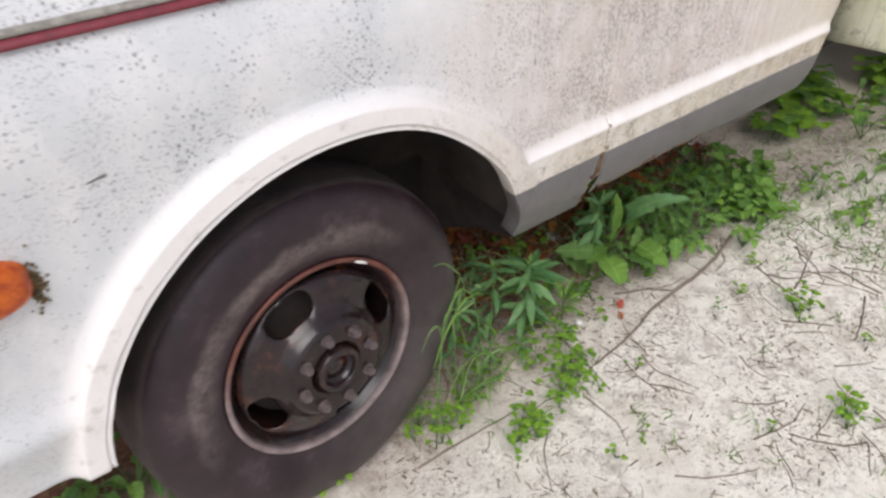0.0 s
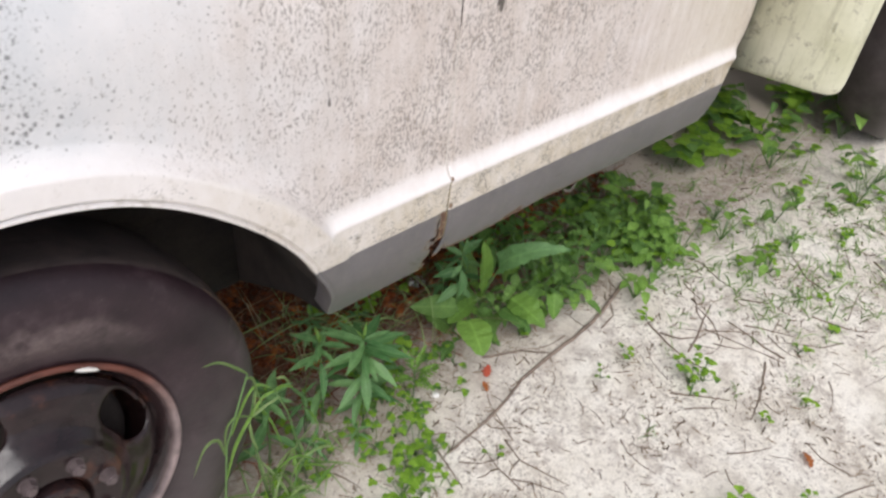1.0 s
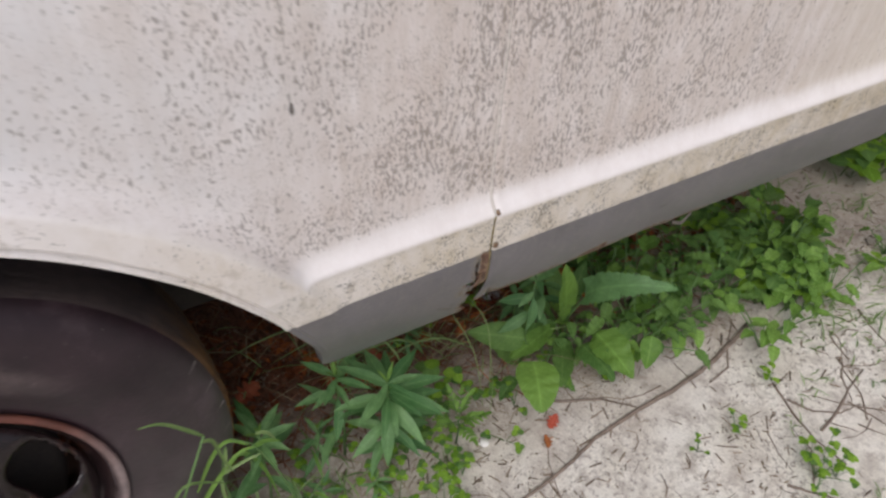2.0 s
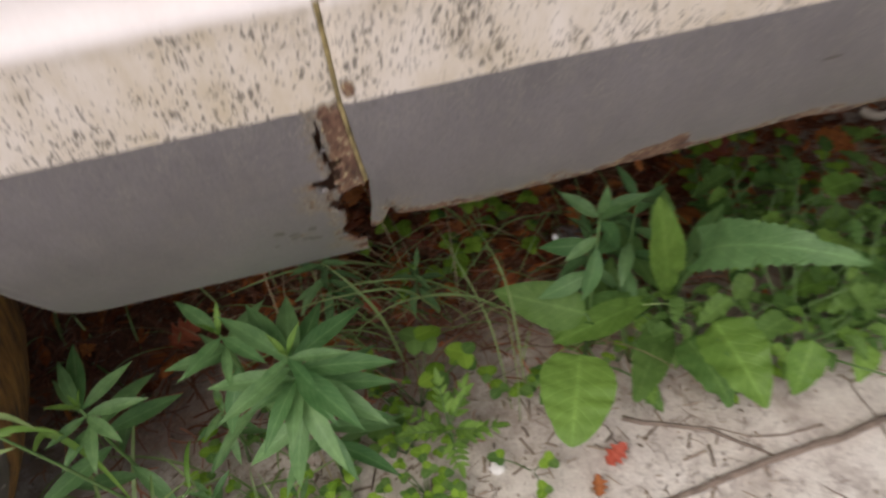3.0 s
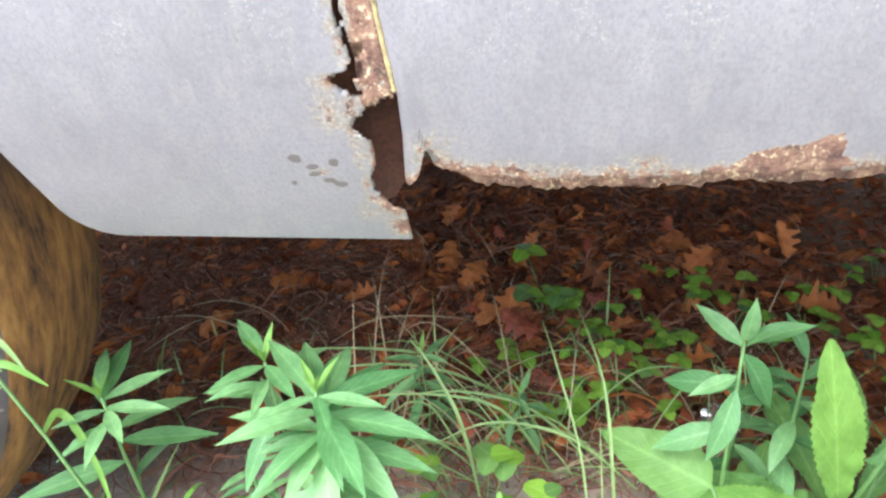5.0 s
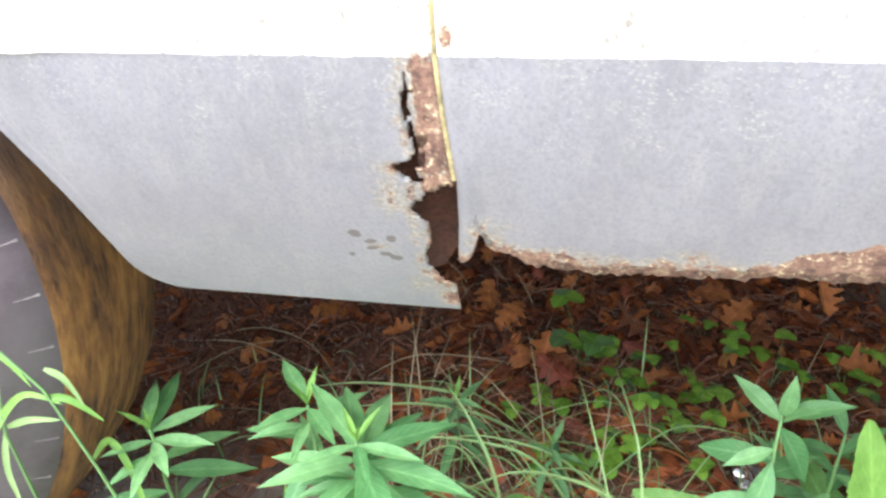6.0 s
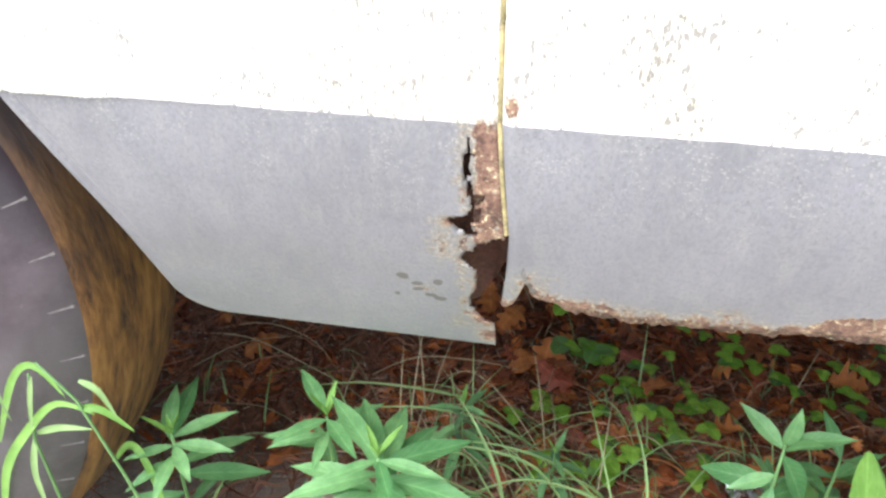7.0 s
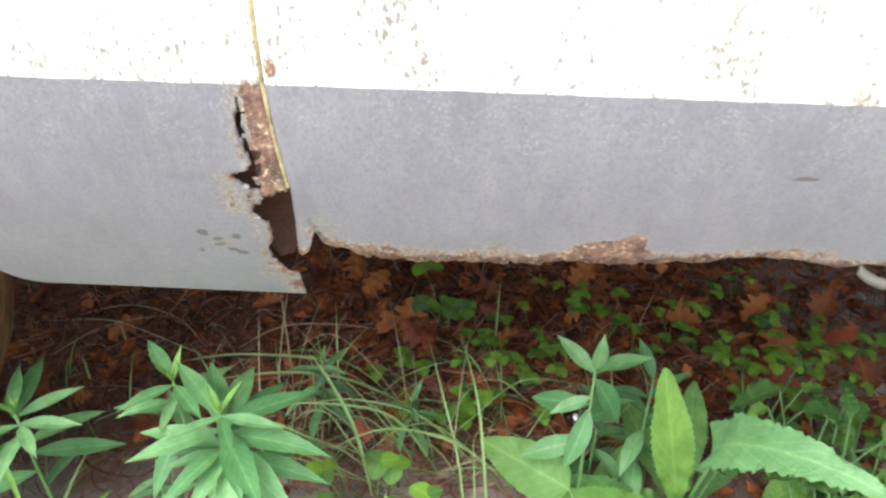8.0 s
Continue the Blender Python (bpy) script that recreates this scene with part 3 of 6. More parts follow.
def fender_wear(x, z):
    band = smoothstep(0.478, 0.50, z) * smoothstep(0.654, 0.643, z)
    w = 0.50 * smoothstep(-0.029, -0.016, x + 0.008 * jag(z * 0.7, 6.0)) * band
    w = max(w, 0.82 * smoothstep(-0.015, -0.010, x + 0.003 * jag(z, 6.0)) * band)
    w = max(w, 0.66 * blot(x, z, -0.026, 0.583, 0.012, 0.008), 0.58 * blot(x, z, -0.030, 0.565, 0.016, 0.022))
    w = max(w, 0.85 * blot(x, z, -0.004, 0.478, 0.010, 0.012))
    w = max(w, 0.62 * blot(x, z, -0.040, 0.525, 0.010, 0.0035), 0.5 * blot(x, z, -0.02, 0.49, 0.02, 0.010))
    return max(w, 0.30 * smoothstep(-0.005, -0.0015, x))


def fender_scuff(x, z):
    """Small bare scrapes in the grey paint and one on the white."""
    marks = ((-0.055, 0.535, 0.0042, 0.0030), (-0.046, 0.529, 0.0040, 0.0022), (-0.033, 0.532, 0.0034, 0.0030), (-0.060, 0.516, 0.0022, 0.0018), (-0.046, 0.523, 0.0036, 0.0016), (-0.039, 0.519, 0.0052, 0.0019), (-0.032, 0.515, 0.0046, 0.0022), (-0.236, 0.925, 0.0035, 0.003), (-1.034, 0.980, 0.016, 0.0020), (-1.022, 0.983, 0.012, 0.0016), (-0.22, 0.908, 0.003, 0.003))
    return max(blot(x, z, *q) for q in marks) * 1.3


def fender_hole(x, z):
    """Where rust has eaten through the rear edge of the front wing."""
    j = 0.0028 * jag(z, 4.0)
    left = along([(0.490, 0.002), (0.498, -0.008), (0.508, -0.0135), (0.522, -0.013), (0.534, -0.010), (0.545, -0.012), (0.556, -0.019), (0.562, -0.015), (0.570, -0.0095), (0.574, -0.004), (0.575, 0.02)], z) + j
    if 0.490 < z < 0.575 and x > left:
        return True
    mid = along([(0.575, -0.013), (0.583, -0.019), (0.590, -0.013), (0.602, -0.0105), (0.612, -0.0145), (0.63, -0.014)], z) + j
    wide = along([(0.575, 0.0022), (0.582, 0.0055), (0.586, 0.0080), (0.590, 0.0028), (0.595, 0.0008), (0.602, 0.0024), (0.606, 0.0008), (0.609, 0.0004), (0.615, 0.0017), (0.628, 0.0014), (0.638, 0.0)], z) * (1 + 0.9 * jag(z * 1.4, 7.0))
    return 0.575 < z < 0.638 and abs(x - mid) < wide


def arch_radius(a):
    """The arch is a circle whose rear lower corner is rounded off."""
    h = min(1.0, radians(a - ARCH_END) * 0.47 / 0.030)
    return ARCH_R - dent(a) + 0.030 * (1 - math.sqrt(max(0.0, 1 - (1 - h) ** 2)))


def build_fender():
    th = [ARCH_END + 0.15 * k for k in range(240)]
    while th[-1] < 176.4:
        th.append(th[-1] + 1.1)
    ts = [k / 60 * 0.30 for k in range(60)] + [0.30 + 0.70 * k / 110 for k in range(111)]
    bm = bmesh.new()
    rows = []
    for a in th:
        c, s = math.cos(radians(a)), math.sin(radians(a))
        r0 = arch_radius(a)
        reach = min(v for v in ((-0.0010 - ARCH_X) / c if c > 1e-6 else 99, (-1.6 - ARCH_X) / c if c < -1e-6 else 99, (1.36 - ARCH_Z) / s))
        ox, oz = ARCH_X + reach * c, ARCH_Z + reach * s
        oz -= (oz - 0.470) * smoothstep(166, 176.4, a) + (oz - 0.4643) * (1 - smoothstep(ARCH_END, 9, a))
        ix, iz = ARCH_X + r0 * c, ARCH_Z + r0 * s
        row = []
        for t in ts:
            x, z = ix + (ox - ix) * t, iz + (oz - iz) * t
            row.append(bm.verts.new((x, side_y(x, z), z)))
        rows.append(row)
    for a, b in zip(rows, rows[1:]):
        for i in range(len(ts) - 1):
            q = (a[i], a[i + 1], b[i + 1], b[i])
            m = sum((v.co for v in q), Vector()) / 4
            if not fender_hole(m.x, m.z):
                bm.faces.new(q)
    for v in [v for v in bm.verts if not v.link_faces]:
        bm.verts.remove(v)
    # torn metal curls a little out of plane
    for v in bm.verts:
        if v.is_boundary and -0.06 < v.co.x < -0.0016 and 0.48 < v.co.z < 0.64:
            v.co += Vector((0.0014 * noise.noise(v.co * 310), 0.004 * noise.noise(v.co * 160), 0.0014 * noise.noise(v.co * 290 + Vector((5, 5, 5)))))
    wear = [fender_wear(v.co.x, v.co.z) for v in bm.verts]
    scuff = [fender_scuff(v.co.x, v.co.z) for v in bm.verts]
    for v in bm.verts:
        if v.co.x > -0.016:
            v.co.x += seam_x(v.co.z) * smoothstep(-0.016, -0.002, v.co.x)
    ob = part("front_wing", bm, BODY, van, "white front wing with grey stripe and a rusted-through rear edge")
    set_attribute(ob, "wear", wear)
    set_attribute(ob, "scuff", scuff)
    ob.modifiers.new("thickness", "SOLIDIFY").thickness = 0.0016
    return ob


def door_bottom(x):
    z = along([(0.0, 0.519), (0.006, 0.5165), (0.0105, 0.524), (0.0130, 0.5355), (0.0150, 0.5440), (0.0175, 0.5410), (0.0200, 0.5335), (0.026, 0.529), (0.05, 0.5245), (0.09, 0.5205), (0.16, 0.5230), (0.23, 0.5265), (0.30, 0.533),
               (0.345, 0.535), (0.368, 0.531), (0.385, 0.526), (0.40, 0.531), (0.60, 0.527), (0.80, 0.530), (0.95, 0.534)], x)
    return z + (0.0030 * jag(x, 9.0) + 0.0016 * noise.noise((x * 300, 4, 4))) * smoothstep(0.9, 0.3, x)


def door_rear(z):
    return along([(0.50, 0.868), (0.55, 0.884), (0.645, 0.889), (0.69, 0.893), (0.717, 0.905), (0.745, 0.932), (0.77, 0.940), (1.4, 0.940)], z)


def door_wear(x, z):
    b = door_bottom(x)
    w = 0.72 * smoothstep(b + 0.017 + 0.012 * jag(x * 0.6, 1.0), b + 0.002, z) * smoothstep(0.5, 0.42, x)
    top = along([(0.172, 0.0), (0.180, 0.007), (0.188, 0.015), (0.200, 0.018), (0.210, 0.019), (0.222, 0.025), (0.230, 0.023), (0.233, 0.0)], x)
    w = max(w, 1.1 * smoothstep(b + top + 0.001, b + top - 0.002, z) * (top > 0.001))
    w = max(w, 0.34 * smoothstep(0.005, 0.0015, x), 0.56 * blot(x, z, 0.018, 0.540, 0.022, 0.016), 0.60 * blot(x, z, 0.14, 0.528, 0.022, 0.013))
    return max(w, 1.05 * blot(x, z, 0.0066, 0.656, 0.0042, 0.006), 0.9 * blot(x, z, 0.004, 0.712, 0.003, 0.004))


DOOR_MARKS = ((0.079, 1.004, 0.010, 0.008), (0.081, 0.990, 0.004, 0.006), (0.31, 0.600, 0.010, 0.0016), (0.0115, 0.552, 0.0016, 0.0025), (0.0135, 0.547, 0.0020, 0.0028), (0.0165, 0.541, 0.0022, 0.0030), (0.020, 0.536, 0.0028, 0.003))


def door_shift(x, z):
    return seam_x(z) * smoothstep(0.09, 0.0, x)


def build_door():
    us = [0.0014 * k for k in range(1, 30)]
    while us[-1] < 0.30:
        us.append(us[-1] + 0.003)
    while us[-1] < 0.94:
        us.append(us[-1] + 0.009)
    us = [u / us[-1] for u in us]
    vs = [k * 0.0022 for k in range(116)]
    while vs[-1] < 0.85:
        vs.append(vs[-1] + 0.01)
    bm = bmesh.new()
    rows = []
    for v in vs:
        row = []
        for u in us:
            x = 0.0010 + u * 0.9385
            zb = door_bottom(x)
            z = zb + (1.35 - zb) * (v / vs[-1])
            x = 0.0010 + u * (door_rear(z) - 0.0010)
            y = side_y(max(x, 0.0), z) - 0.0025 * smoothstep(0.0015, 0.008, x)
            row.append(bm.verts.new((x, y + 0.0015, z)))
        rows.append(row)
    for a, b in zip(rows, rows[1:]):
        for i in range(len(us) - 1):
            bm.faces.new((a[i], a[i + 1], b[i + 1], b[i]))
    wear = [door_wear(v.co.x, v.co.z) for v in bm.verts]
    scuff = [1.3 * max(blot(v.co.x, v.co.z, *q) for q in DOOR_MARKS) for v in bm.verts]
    for v in bm.verts:
        v.co.x += door_shift(v.co.x, v.co.z)
    ob = part("cab_door", bm, BODY, van, "white cab door with grey stripe and a flaking rusty lower edge")
    set_attribute(ob, "wear", wear)
    set_attribute(ob, "scuff", scuff)
    ob.modifiers.new("thickness", "SOLIDIFY").thickness = -0.0016
    return ob


def build_door_flange():
    """The ragged inner skin that hangs a little below the door's rusted edge."""
    bm = bmesh.new()
    prev = None
    for k in range(240):
        x = 0.022 + 0.345 * k / 239
        b = door_bottom(x)
        hang = (0.0095 + 0.0040 * jag(x * 0.8, 3.0) + 0.002 * noise.noise((x * 260, 7, 1))) * smoothstep(0.366, 0.25, x) * smoothstep(0.02, 0.05, x)
        y = side_y(x, b) + 0.0050
        row = [bm.verts.new((x, y, b + 0.010)), bm.verts.new((x, y, b)), bm.verts.new((x, y + 0.0015, b - max(0.0006, hang)))]
        if prev:
            bm.faces.new((prev[0], prev[1], row[1], row[0]))
            bm.faces.new((prev[1], prev[2], row[2], row[1]))
        prev = row
    ob = part("door_flange", bm, RUST, van, "ragged brown rusted flange below the door")
    ob.modifiers.new("thickness", "SOLIDIFY").thickness = 0.0012


def build_arch_lip():
    bm = bmesh.new()
    rings = []
    for k in range(90):
        turn = ARCH_END + (176.4 - ARCH_END) * k / 89
        a, r0 = radians(turn), arch_radius(turn)
        row = []
        for d, g in ((0.0, 0.0), (0.006, -0.0012), (0.02, -0.001), (0.045, 0.003)):
            x, z = ARCH_X + (r0 + g) * math.cos(a), ARCH_Z + (r0 + g) * math.sin(a)
            row.append(bm.verts.new((x, side_y(x, z) + d, z)))
        rings.append(row)
    for a, b in zip(rings, rings[1:]):
        for i in range(3):
            bm.faces.new((a[i], a[i + 1], b[i + 1], b[i]))
    ob = part("wheel_arch_lip", bm, BODY, van)
    set_attribute(ob, "wear", [0.0] * len(ob.data.vertices))
    return ob


def build_rust_flange():
    """The rotten inner flange that shows between wing and door."""
    bm = bmesh.new()
    rows = []
    for k in range(90):
        z = 0.474 + 0.18 * k / 89
        row = []
        for i in range(20):
            x = -0.046 + 0.052 * i / 19
            deep = 0.006 + 0.016 * smoothstep(0.58, 0.55, z)
            row.append(bm.verts.new((x + seam_x(z) * smoothstep(-0.02, 0.0, x), side_y(-0.01, z) + deep + 0.004 * noise.noise((x * 90, z * 90, 3)), z)))
        rows.append(row)
    for a, b in zip(rows, rows[1:]):
        for i in range(19):
            q = (a[i], a[i + 1], b[i + 1], b[i])
            m = sum((v.co for v in q), Vector()) / 4
            if m.z < 0.575 + 0.006 * noise.noise((m.x * 120, 1, 8)):
                continue
            if 0.575 < m.z < 0.642 and m.x < -0.011 + 0.003 * jag(m.z, 2.0):
                continue
            bm.faces.new(q)
    for v in [v for v in bm.verts if not v.link_faces]:
        bm.verts.remove(v)
    return part("rust_flange", bm, RUST, van, "flaking brown rusted flange in the door seam")


def build_door_seal():
    """A yellowed bead that fills the gap between wing and door; it is painted over higher up."""
    bm = bmesh.new()
    rows = []
    for k in range(140):
        z = 0.577 + 0.0055 * k
        back = 0.0002 - 0.0010 * smoothstep(0.695, 0.712, z) + 0.0028 * smoothstep(0.93, 1.02, z)
        w = 0.0019 + 0.0011 * noise.noise((z * 60, 1, 1)) + 0.0008 * smoothstep(0.695, 0.712, z)
        rows.append([bm.verts.new((x * w + seam_x(z) + 0.0006 * noise.noise((z * 90, 2, 2)), side_y(0.0, z) + back + d, z)) for x, d in ((-1, 0.0015), (-0.5, 0.0), (0.5, 0.0), (1, 0.0015))])
    for a, b in zip(rows, rows[1:]):
        for i in range(3):
            bm.faces.new((a[i], a[i + 1], b[i + 1], b[i])).material_index = int(a[0].co.z > 0.704)
    part("door_seal", bm, [SEAL, PALE_SEAL], van, "yellowed bead in the door seam, painted over higher up")


def build_flake():
    """A thin strip of paint curling away from the door's lower edge."""
    bm = bmesh.new()
    prev = None
    for k in range(17):
        s = k / 16
        x, z = 0.372 + 0.040 * s, 0.5265 - 0.0085 * math.sin(math.pi * min(1.0, s * 1.15)) + 0.002 * noise.noise((s * 5, 1, 1))
        y, w = side_y(x, 0.53) - 0.002 - 0.004 * math.sin(math.pi * s), 0.0032 + 0.0014 * noise.noise((s * 7, 2, 2))
        row = [bm.verts.new((x, y, z - w)), bm.verts.new((x, y - 0.0016, z)), bm.verts.new((x, y + 0.001, z + w))]
        if prev:
            bm.faces.new((prev[0], prev[1], row[1], row[0]))
            bm.faces.new((prev[1], prev[2], row[2], row[1]))
        prev = row
    ob = part("peeling_flake", bm, GREY_FLAKE, van, "thin curled strip of peeling grey paint")
    ob.modifiers.new("thickness", "SOLIDIFY").thickness = 0.0010


def build_underbody():
    bm = bmesh.new()
    prof = []
    for k in range(40):
        a = radians(8 + 168 * k / 39)
        prof.append((ARCH_X + 0.476 * math.cos(a), ARCH_Z + 0.476 * math.sin(a)))
    rows = [[bm.verts.new((x, y, z)) for x, z in prof] for y in (0.035, 0.15, 0.30, 0.42)]
    for a, b in zip(rows, rows[1:]):
        for i in range(39):
            bm.faces.new((a[i], a[i + 1], b[i + 1], b[i]))
    bm.faces.new(rows[-1])
    # added back plate and side panel: they stand in for deep shade behind the wheel
    box(bm, (-1.14, 0.421, 0.27), (-0.200, 0.432, 0.56), 0.003)
    vs = [bm.verts.new((x + dx, y, z)) for dx in (0.0, 0.006) for x, y, z in ((-0.212, 0.065, 0.465), (-0.200, 0.20, 0.405), (-0.200, 0.43, 0.27), (-0.200, 0.43, 0.60), (-0.212, 0.065, 0.60))]
    bm.faces.new(vs[:5])
    bm.faces.new(vs[:4:-1])
    for i in range(5):
        bm.faces.new((vs[i], vs[(i + 1) % 5], vs[(i + 1) % 5 + 5], vs[i + 5]))
    part("wheel_well", bm, UNDER, van, "dark dirty inner wheel well with added panels that deepen its shade")
    # the inner floor is set low to cut sky light on the litter
    bm = bmesh.new()
    box(bm, (-0.19, 0.20, 0.455), (5.4, 1.85, 0.61), 0.01)
    box(bm, (-0.19, 0.112, 0.56), (5.4, 0.198, 0.61), 0.004)
    part("floor_pan", bm, UNDER, van)
    bm = bmesh.new()
    rows = []
    for i in range(120):
        x = -0.17 + 1.02 * i / 119
        rows.append([bm.verts.new((x, 0.072 + 0.026 * math.exp(-((x + 0.012) / 0.03) ** 2) + 0.006 * noise.noise((x * 60, z * 60, 9)) + back, z + 0.004 * noise.noise((x * 90, z, 3)) - (0.052 * math.exp(-((x + 0.020) / 0.020) ** 2) if z < 0.53 else 0.0))) for z, back in ((0.60, 0.04), (0.528, 0.035), (0.524, 0.0), (0.56, 0.0), (0.60, -0.004), (0.64, -0.01), (0.70, -0.012))])
    for a, b in zip(rows, rows[1:]):
        for i in range(6):
            bm.faces.new((a[i], a[i + 1], b[i + 1], b[i]))
    part("inner_sill", bm, DARK_RUST, van, "dark scaly rusted inner sill")
    bm = bmesh.new()
    box(bm, (-1.5, 0.62, 0.53), (5.4, 0.70, 0.66), 0.008)
    part("frame_rail", bm, UNDER, van)
    bm = bmesh.new()
    tube(bm, [(-0.70, 0.20, 0.36), (-0.70, 0.9, 0.33), (-0.70, 1.75, 0.36)], 0.045, 12)
    part("front_axle", bm, UNDER, van)
    # unseen block, added to keep far-side light off the ground under the van
    bm = bmesh.new()
    box(bm, (0.05, 1.02, 0.20), (1.30, 1.62, 0.56), 0.05)
    part("fuel_tank", bm, UNDER, van, "dark block added under the floor to keep far-side light out")
    bm = lathe([(0.20, 0.03), (0.23, -0.006), (0.28, -0.02), (0.33, -0.016), (0.362, 0.004), (0.375, 0.03), (0.378, 0.10), (0.375, 0.17), (0.34, 0.20), (0.20, 0.19)], 72)
    bm.transform(Matrix.Translation((-0.70, 1.68, 0.378)))
    part("far_tyre", bm, TYRE, van)
    # bonnet, far side and front close the body
    bm = bmesh.new()
    box(bm, (-1.6, 0.165, 1.345), (0.94, 1.92, 1.385), 0.012)
    box(bm, (-1.6, 1.92, 0.48), (0.94, 1.95, 1.38), 0.006)
    box(bm, (-1.63, 0.03, 0.48), (-1.60, 1.95, 1.05), 0.008)
    box(bm, (-1.63, 0.165, 1.045), (-1.602, 1.95, 1.38), 0.008)
    ob = part("body_shell", bm, BODY, van)
    set_attribute(ob, "wear", [0.0] * len(ob.data.vertices))


def build_coach():
    """The wider living box behind the cab; its forward skirt slants out and ends at the rear wheel opening."""
    bm = bmesh.new()
    plan = [(0.948, 0.02), (1.010, -0.194), (1.014, -0.208), (1.019, -0.217), (1.027, -0.221), (1.036, -0.218), (1.060, -0.200), (1.060, 0.02)]
    levels = [(0.660, 0.010, 0.04), (0.661, 0.004, 0.030), (0.665, 0.001, 0.018), (0.672, 0.0, 0.009), (0.684, 0.0, 0.003), (0.70, 0.0, 0.0), (1.2, 0.0, 0.0), (2.75, 0.0, 0.0)]
    rings = []
    for z, inset, tuck in levels:
        rings.append([bm.verts.new((x + inset * 0.3, y + tuck * smoothstep(-0.12, -0.222, y), z)) for x, y in plan])
    n = len(plan)
    for a, b in zip(rings, rings[1:]):
        for k in range(n):
            bm.faces.new((a[k], a[(k + 1) % n], b[(k + 1) % n], b[k]))
    bm.faces.new(rings[0][::-1])
    bm.faces.new(rings[-1])
    bmesh.ops.recalc_face_normals(bm, faces=bm.faces)
    part("coach_skirt", bm, COACH, van, "cream camper body panel stained green with mildew")
    bm = bmesh.new()
    box(bm, (1.065, -0.215, 1.25), (5.6, 2.16, 2.75), 0.02)
    box(bm, (1.065, 0.35, 0.66), (5.6, 2.16, 1.24), 0.02)
    box(bm, (2.95, -0.215, 0.66), (5.6, 0.34, 1.24), 0.02)
    part("coach_body", bm, COACH, van, smooth=False)
    bm = lathe([(0.20, 0.03), (0.23, -0.006), (0.28, -0.02), (0.33, -0.016), (0.362, 0.004), (0.375, 0.03), (0.378, 0.10), (0.375, 0.17), (0.34, 0.20), (0.20, 0.19)], 72)
    bm.transform(Matrix.Translation((2.45, -0.08, 0.378)))
    part("rear_tyre", bm, TYRE, van, "dark dusty rear tyre")
    bm = lathe([(0.001, 0.05), (0.14, 0.04), (0.19, 0.02), (0.21, 0.0), (0.21, 0.05)], 48)
    bm.transform(Matrix.Translation((2.45, -0.08, 0.378)))
    part("rear_rim", bm, RIM, van)


def build_trim():
    z0 = 1.158
    prof = [(-0.001, 0.0), (0.010, 0.003), (0.012, 0.008), (0.009, 0.0125), (-0.001, 0.0135)]
    def run(prof, z0, name, mat):
        bm = bmesh.new()
        rows = [[bm.verts.new((x, side_y(x, z0 + h) - d, z0 + h)) for d, h in prof] for x in [-1.6 + 0.04 * k for k in range(40)]]
        for a, b in zip(rows, rows[1:]):
            for i in range(len(prof) - 1):
                bm.faces.new((a[i], a[i + 1], b[i + 1], b[i]))
        bm.faces.new(rows[0][::-1])
        bm.faces.new(rows[-1])
        part(name, bm, mat, van)
    run(prof, z0, "red_moulding", RED_TRIM)
    run([(0.0, 0.0), (0.007, 0.001), (0.006, 0.008), (0.0, 0.009)], z0 + 0.0135, "moulding_edge", GREY_TRIM)


def build_marker():
    m, nt, p = nodes_of("amber_lens")
    co = coords(nt)
    nt.links.new(ramp(nt, noise_at(nt, co, 60), (0.35, (0.40, 0.050, 0.002)), (0.7, (0.78, 0.16, 0.008))), p.inputs["Base Color"])
    p.inputs["Roughness"].default_value = 0.12
    p.inputs["Transmission Weight"].default_value = 0.25
    bump(nt, p, noise_at(nt, co, 120, 2.0), 0.3, 0.002)
    bm = bmesh.new()
    bmesh.ops.create_uvsphere(bm, u_segments=40, v_segments=24, radius=1.0)
    for v in bm.verts:
        q = [math.copysign(abs(c) ** 0.62, c) for c in v.co]
        v.co = (-1.27 + 0.120 * q[0], 0.012 + 0.036 * q[1], 0.877 + 0.044 * q[2])
    lamp = part("side_marker", bm, m, van, "cracked amber side marker lens")
    bm = bmesh.new()
    rnd = random.Random(12)
    for k in range(170):
        c = Vector((-1.150 + rnd.gauss(0, 0.006), 0.006 + rnd.gauss(0, 0.003), 0.862 + rnd.gauss(0, 0.017)))
        bmesh.ops.create_icosphere(bm, subdivisions=1, radius=rnd.uniform(0.0012, 0.0036), matrix=Matrix.Translation(c))
    part("moss", bm, MOSS, lamp, "dry brown moss on the lens edge")


# wheel: the hub stands outward of the flange, as on twin-tyred chassis
WHEEL_X, WHEEL_Y, WHEEL_Z = -0.722, 0.060, 0.398


